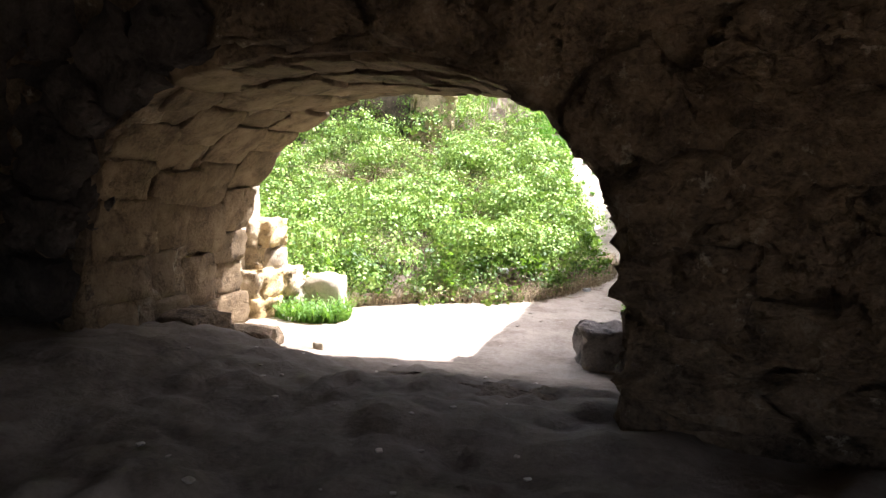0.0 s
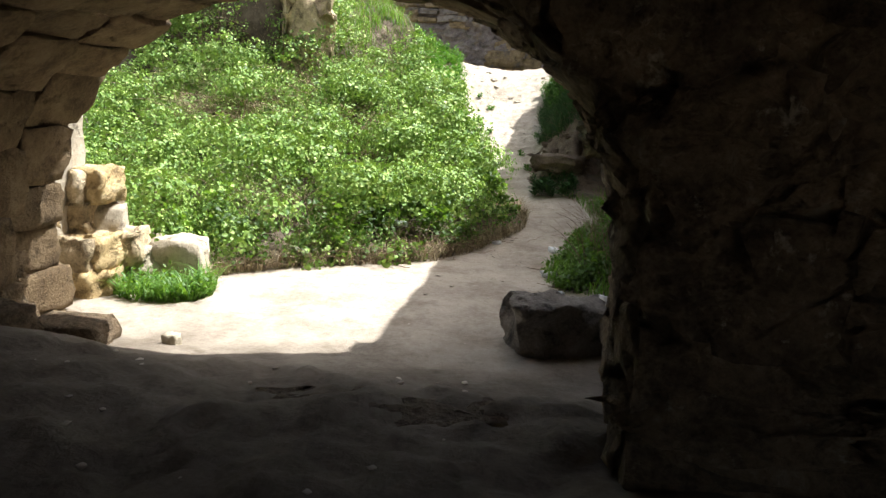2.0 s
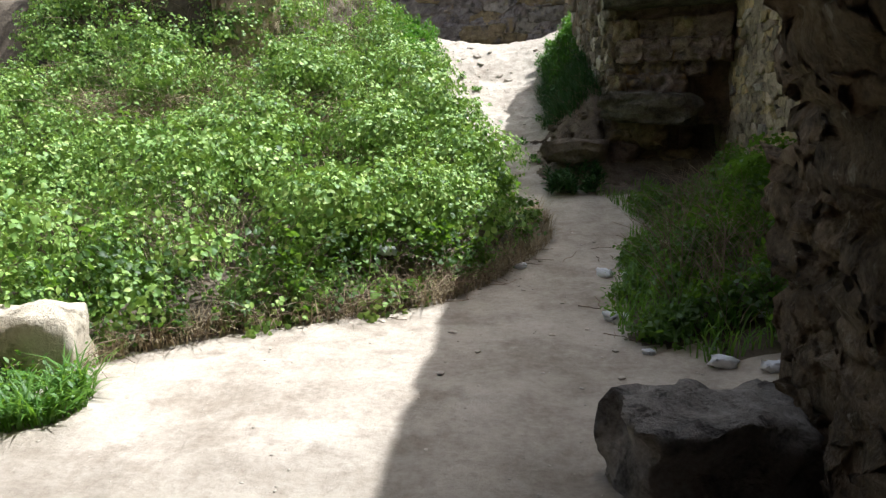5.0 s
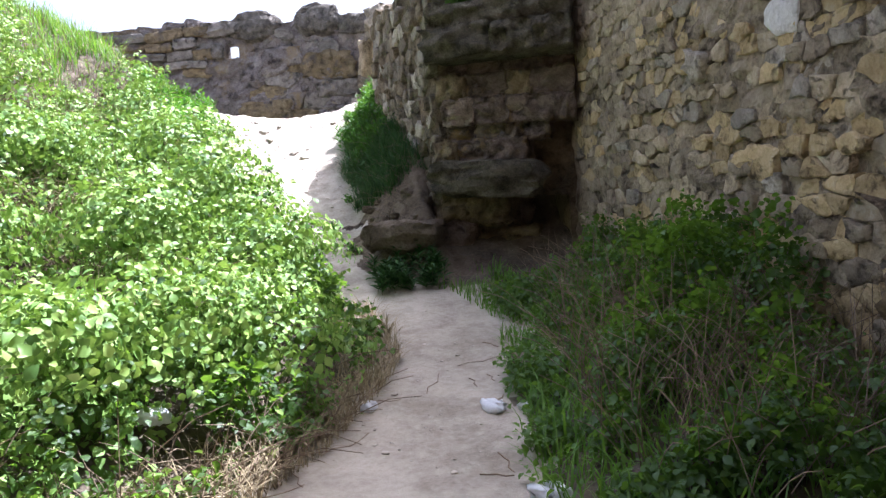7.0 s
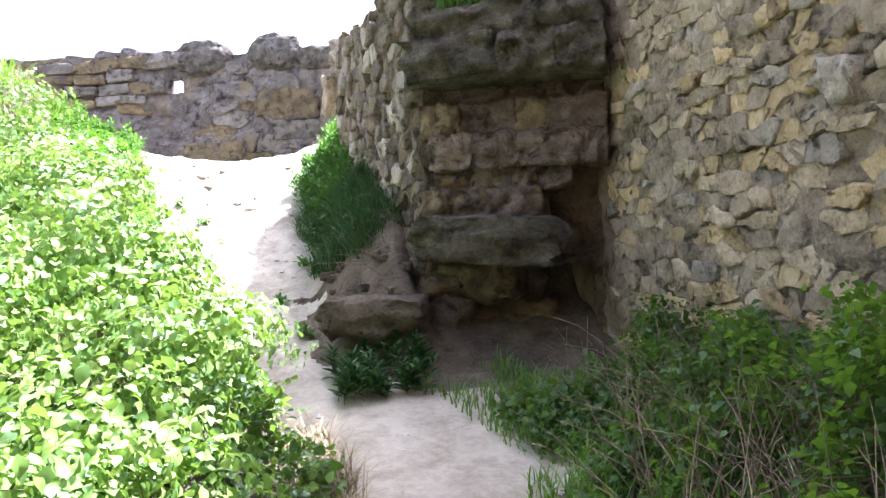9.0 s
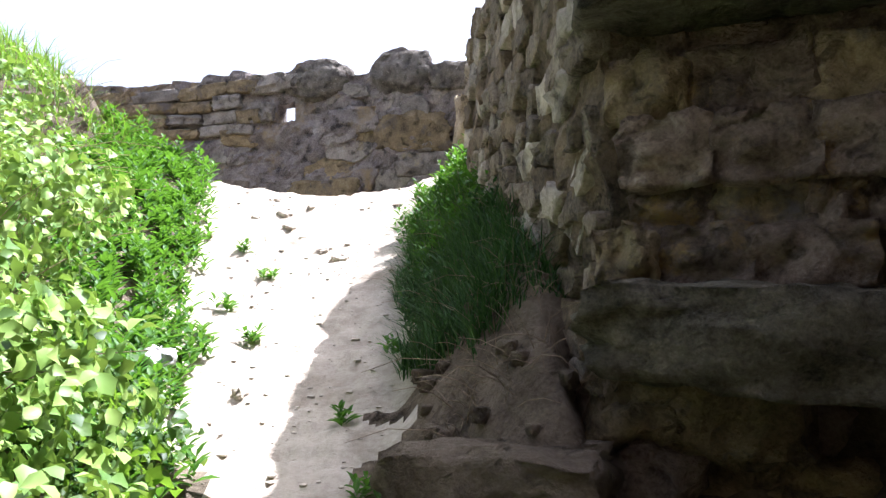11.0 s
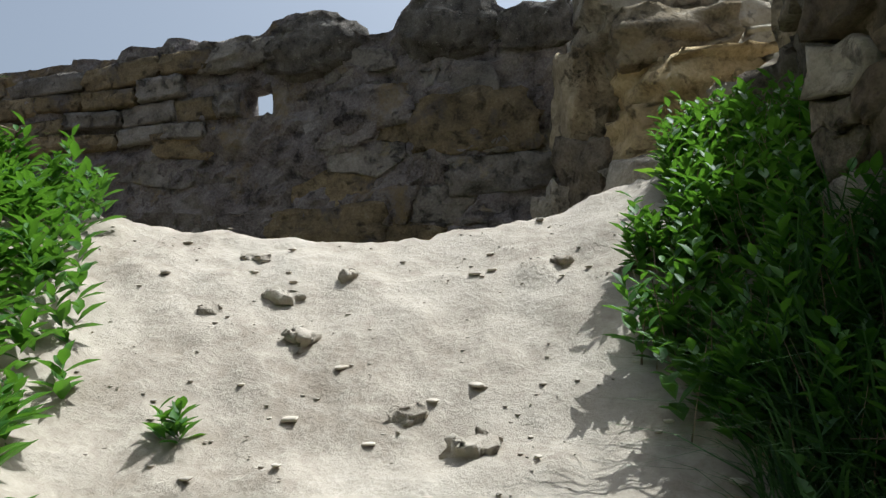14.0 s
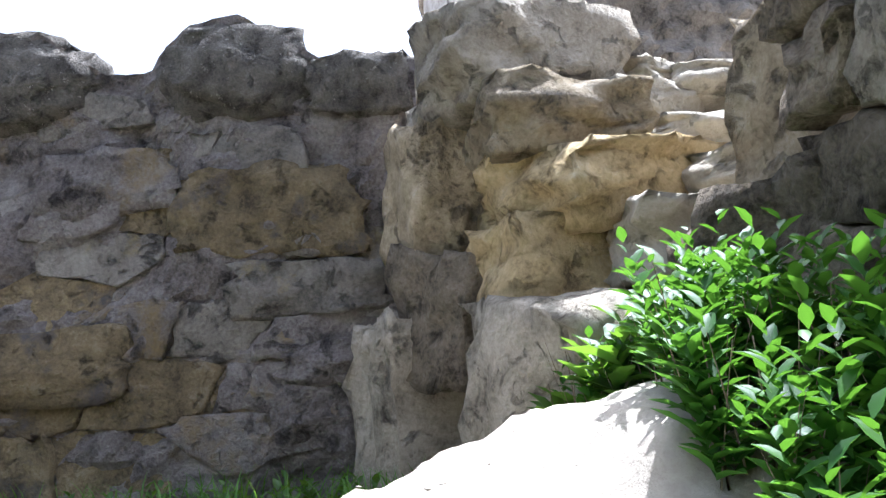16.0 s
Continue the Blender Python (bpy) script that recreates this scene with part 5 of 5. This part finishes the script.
def grit(n, box):
    """Fine gravel and crumbs of crust strewn over the bare ground, joined."""
    q = np.random.default_rng(77)
    x, y = q.uniform(box[0], box[2], n), q.uniform(box[1], box[3], n)
    k = (x > np.interp(y, LY, LX) - 0.15) & (x < np.interp(y, RY, RX) + 0.15) & (lump(x, y, 2.4, 31.0) + 0.25 * q.normal(size=n) > 0.0)
    x, y = x[k], y[k]
    z = np.array([rough_ground(a, b) for a, b in zip(x, y)])
    n = len(x)
    d = 0.003 + 0.009 * q.uniform(0, 1, n) ** 3
    octa = np.array([(1, 0, 0), (0.2, 1, 0), (-1, 0.3, 0), (-0.1, -1, 0), (0.1, 0, 0.28), (0, 0, -0.6)])
    v = octa[None] * (1 + 0.3 * q.normal(size=(n, 6, 1))) * d[:, None, None]
    a = q.uniform(0, 6.28, n)
    c, s = np.cos(a)[:, None], np.sin(a)[:, None]
    v = np.stack([v[:, :, 0] * c - v[:, :, 1] * s, v[:, :, 0] * s + v[:, :, 1] * c, v[:, :, 2]], 2) + np.stack([x, y, z + d * 0.2], 1)[:, None]
    f = np.array([(0, 1, 4), (1, 2, 4), (2, 3, 4), (3, 0, 4), (1, 0, 5), (2, 1, 5), (3, 2, 5), (0, 3, 5)])
    ob = new("gravel", fast_mesh("gravel", v.reshape(-1, 3), (np.arange(n)[:, None, None] * 6 + f).reshape(-1, 3), PEBBLE))
    return tagged(ob, "fine pale gravel strewn over the sand", "gravel", kind="stuff")


grit(3000, (-1.5, 15.8, 1.3, 20.9))
grit(3500, (-2.4, 8.6, 2.0, 15.6))


def litter(x, y, w, label, z=None):
    me = rock_mesh("litter", PLASTIC, int(x * 31 + y * 7) % 97, (6, 6, 2), 0.6, 0.35)
    ob = new("litter", me)
    ob.matrix_world = pose(x, y, (rough_ground(x, y) if z is None else z) + w * 0.15, 0, 0, x * 90) @ Matrix.Diagonal((w, w * 0.7, w * 0.4, 1))
    tagged(ob, label, "litter", "litter by the path")


for lx, ly, lw in ((1.3, 12.3, 0.15), (1.48, 12.2, 0.09), (1.3, 11.15, 0.16), (2.35, 10.5, 0.17), (1.85, 10.25, 0.14), (1.45, 10.5, 0.07), (2.1, 10.1, 0.12), (2.2, 10.7, 0.1)):
    litter(lx, ly, lw, "crumpled white paper litter beside the path")
litter(0.55, 12.55, 0.1, "flat pale scrap lying on the path")
litter(-0.58, 11.9, 0.16, "white plastic bag caught in brambles", 0.42)
litter(-0.62, 17.0, 0.24, "white plastic bag lying among green herbs", float(ground(-0.62, 17.0)) + 0.12)
litter(-0.75, 15.6, 0.3, "torn white plastic caught in brambles", float(ground(-0.75, 15.6)) + 0.25)


def stick(x, y, L, ang, rad=0.006):
    d = Vector((math.cos(ang), math.sin(ang), 0))
    v, f = [], []
    for q in range(5):
        t = q / 4 - 0.5
        c = Vector((x, y, 0)) + d * L * t + Vector((-d.y, d.x, 0)) * 0.06 * L * math.sin(q * 2.1)
        c.z = rough_ground(c.x, c.y) + rad
        for a in range(5):
            w = a * 1.2566
            v.append(c + Vector((-d.y, d.x, 0)) * rad * math.cos(w) + Vector((0, 0, rad * math.sin(w))))
    for q in range(4):
        for a in range(5):
            i, j = q * 5 + a, q * 5 + (a + 1) % 5
            f.append((i, j, j + 5, i + 5))
    tagged(new("stick", mesh_from("stick", v, f, TWIG, True)), "thin dry stick lying on the path", "stick", "sticks on the path")


for k in range(16):
    sy = r.uniform(10.2, 14.2)
    side = r.random() < 0.5
    sx = float(np.interp(sy, RY, RX)) - abs(r.gauss(0, 0.25)) if side else float(np.interp(sy, LY, LX)) + abs(r.gauss(0, 0.2))
    stick(sx, sy, r.uniform(0.1, 0.4), r.uniform(0, 3.14), r.uniform(0.002, 0.004))
boulder("half_buried_stone", (1.75, 12.75, 0.25), (0.34, 0.28, 0.22), 20, RUBBLE, "half-buried ochre stone among shaded herbs", 330)
boulder("half_buried_stone", (2.15, 14.75, 0.42), (0.34, 0.2, 0.16), -10, BLOCK, "flat grey stone at the pier's foot", 331)
boulder("earth_shelf", (1.15, 15.72, 0.98), (0.75, 0.45, 0.28), -14, BANK, "flat stone shelf jutting from the earth bank", 332, 0.68, 0.16, (10, 8, 6))
for k, (fx, fy, fw) in enumerate(((0.25, 6.75, 0.5), (0.62, 6.62, 0.42), (0.98, 6.7, 0.45), (1.3, 6.85, 0.35))):
    boulder("floor_ledge", (fx, fy, float(ground(fx, fy)) - 0.05), (fw * 1.3, fw * 0.7, 0.13), 20 - 17 * k, BANK, "worn rock ledge across the cave floor", 350 + k, 0.6, 0.2, (8, 6, 4))
boulder("floor_stone", (-2.05, 7.8, 0.12), (0.55, 0.4, 0.32), 10, CAVE, "rough stone at the vault's foot", 335)
boulder("floor_stone", (-2.2, 7.1, 0.4), (0.6, 0.5, 0.3), -10, CAVE, "rough stone at the vault's foot", 336)
for k in range(16):
    q = random.Random(k + 900)
    bx, by = q.uniform(0.85, 1.5), q.uniform(15.75, 17.0)
    w = q.uniform(0.04, 0.11)
    boulder("bank_stone", (bx, by, rough_ground(bx, by) + w * 0.1), (w * 1.3, w, w * 0.8), q.uniform(0, 90), BANK, "rough stone sticking out of the earth bank", 500 + k, 0.7, 0.15, (5, 5, 4))["group"] = "stones in the earth bank"
boulder("sill_stone", (-1.35, 8.0, 0.1), (0.12, 0.1, 0.13), 0, PALE, "small upright stone on the sill", 337)

# ---- round tower beyond the wall ----
TOWER = (5.95, 27.9, 2.2)
tower = tagged(empty("tower", *TOWER), "pale round tower of smooth panels with a grey band", "tower")


def ring_mesh(name, r_in, r_out, z0, z1, mat, a0=0.0, a1=2 * math.pi, n=48, edge=0.0):
    """A curved slab between two radii and two heights; its outer rim is eased by the given edge."""
    rows = [(r_in, z0), (r_out - edge, z0), (r_out, z0 + edge), (r_out, z1 - edge), (r_out - edge, z1), (r_in, z1)]
    w, verts, faces = len(rows), [], []
    for k in range(n + 1):
        a = a0 + (a1 - a0) * k / n
        verts += [(r * math.cos(a), r * math.sin(a), z) for r, z in rows]
    for k in range(n):
        for q in range(w):
            j = (q + 1) % w
            faces.append((k * w + q, (k + 1) * w + q, (k + 1) * w + j, k * w + j))
    faces += [tuple(range(w))[::-1], tuple(n * w + q for q in range(w))]
    return mesh_from(name, verts, faces, mat)


part("core", ring_mesh("core", 2.0, 2.46, 0.0, 7.0, BLOCK, edge=0.02), tower).location = TOWER
part("cornice", ring_mesh("cornice", 2.3, 2.58, 6.05, 6.3, BLOCK, edge=0.05), tower, "grey stone band").location = TOWER
SEG = 2 * math.pi / 18
PANEL = ring_mesh("panel", 2.44, 2.5, 0.0, 0.96, PLASTER, 0.006, SEG - 0.006, 4, 0.012)
for course, z in enumerate((2.2, 3.17, 4.14, 5.08, 6.3)):
    for k in range(18):
        ob = part("panel", PANEL, tower)
        ob.matrix_world = pose(TOWER[0], TOWER[1], TOWER[2] + z, 0, 0, 20 * (k + 0.5 * (course % 2)))
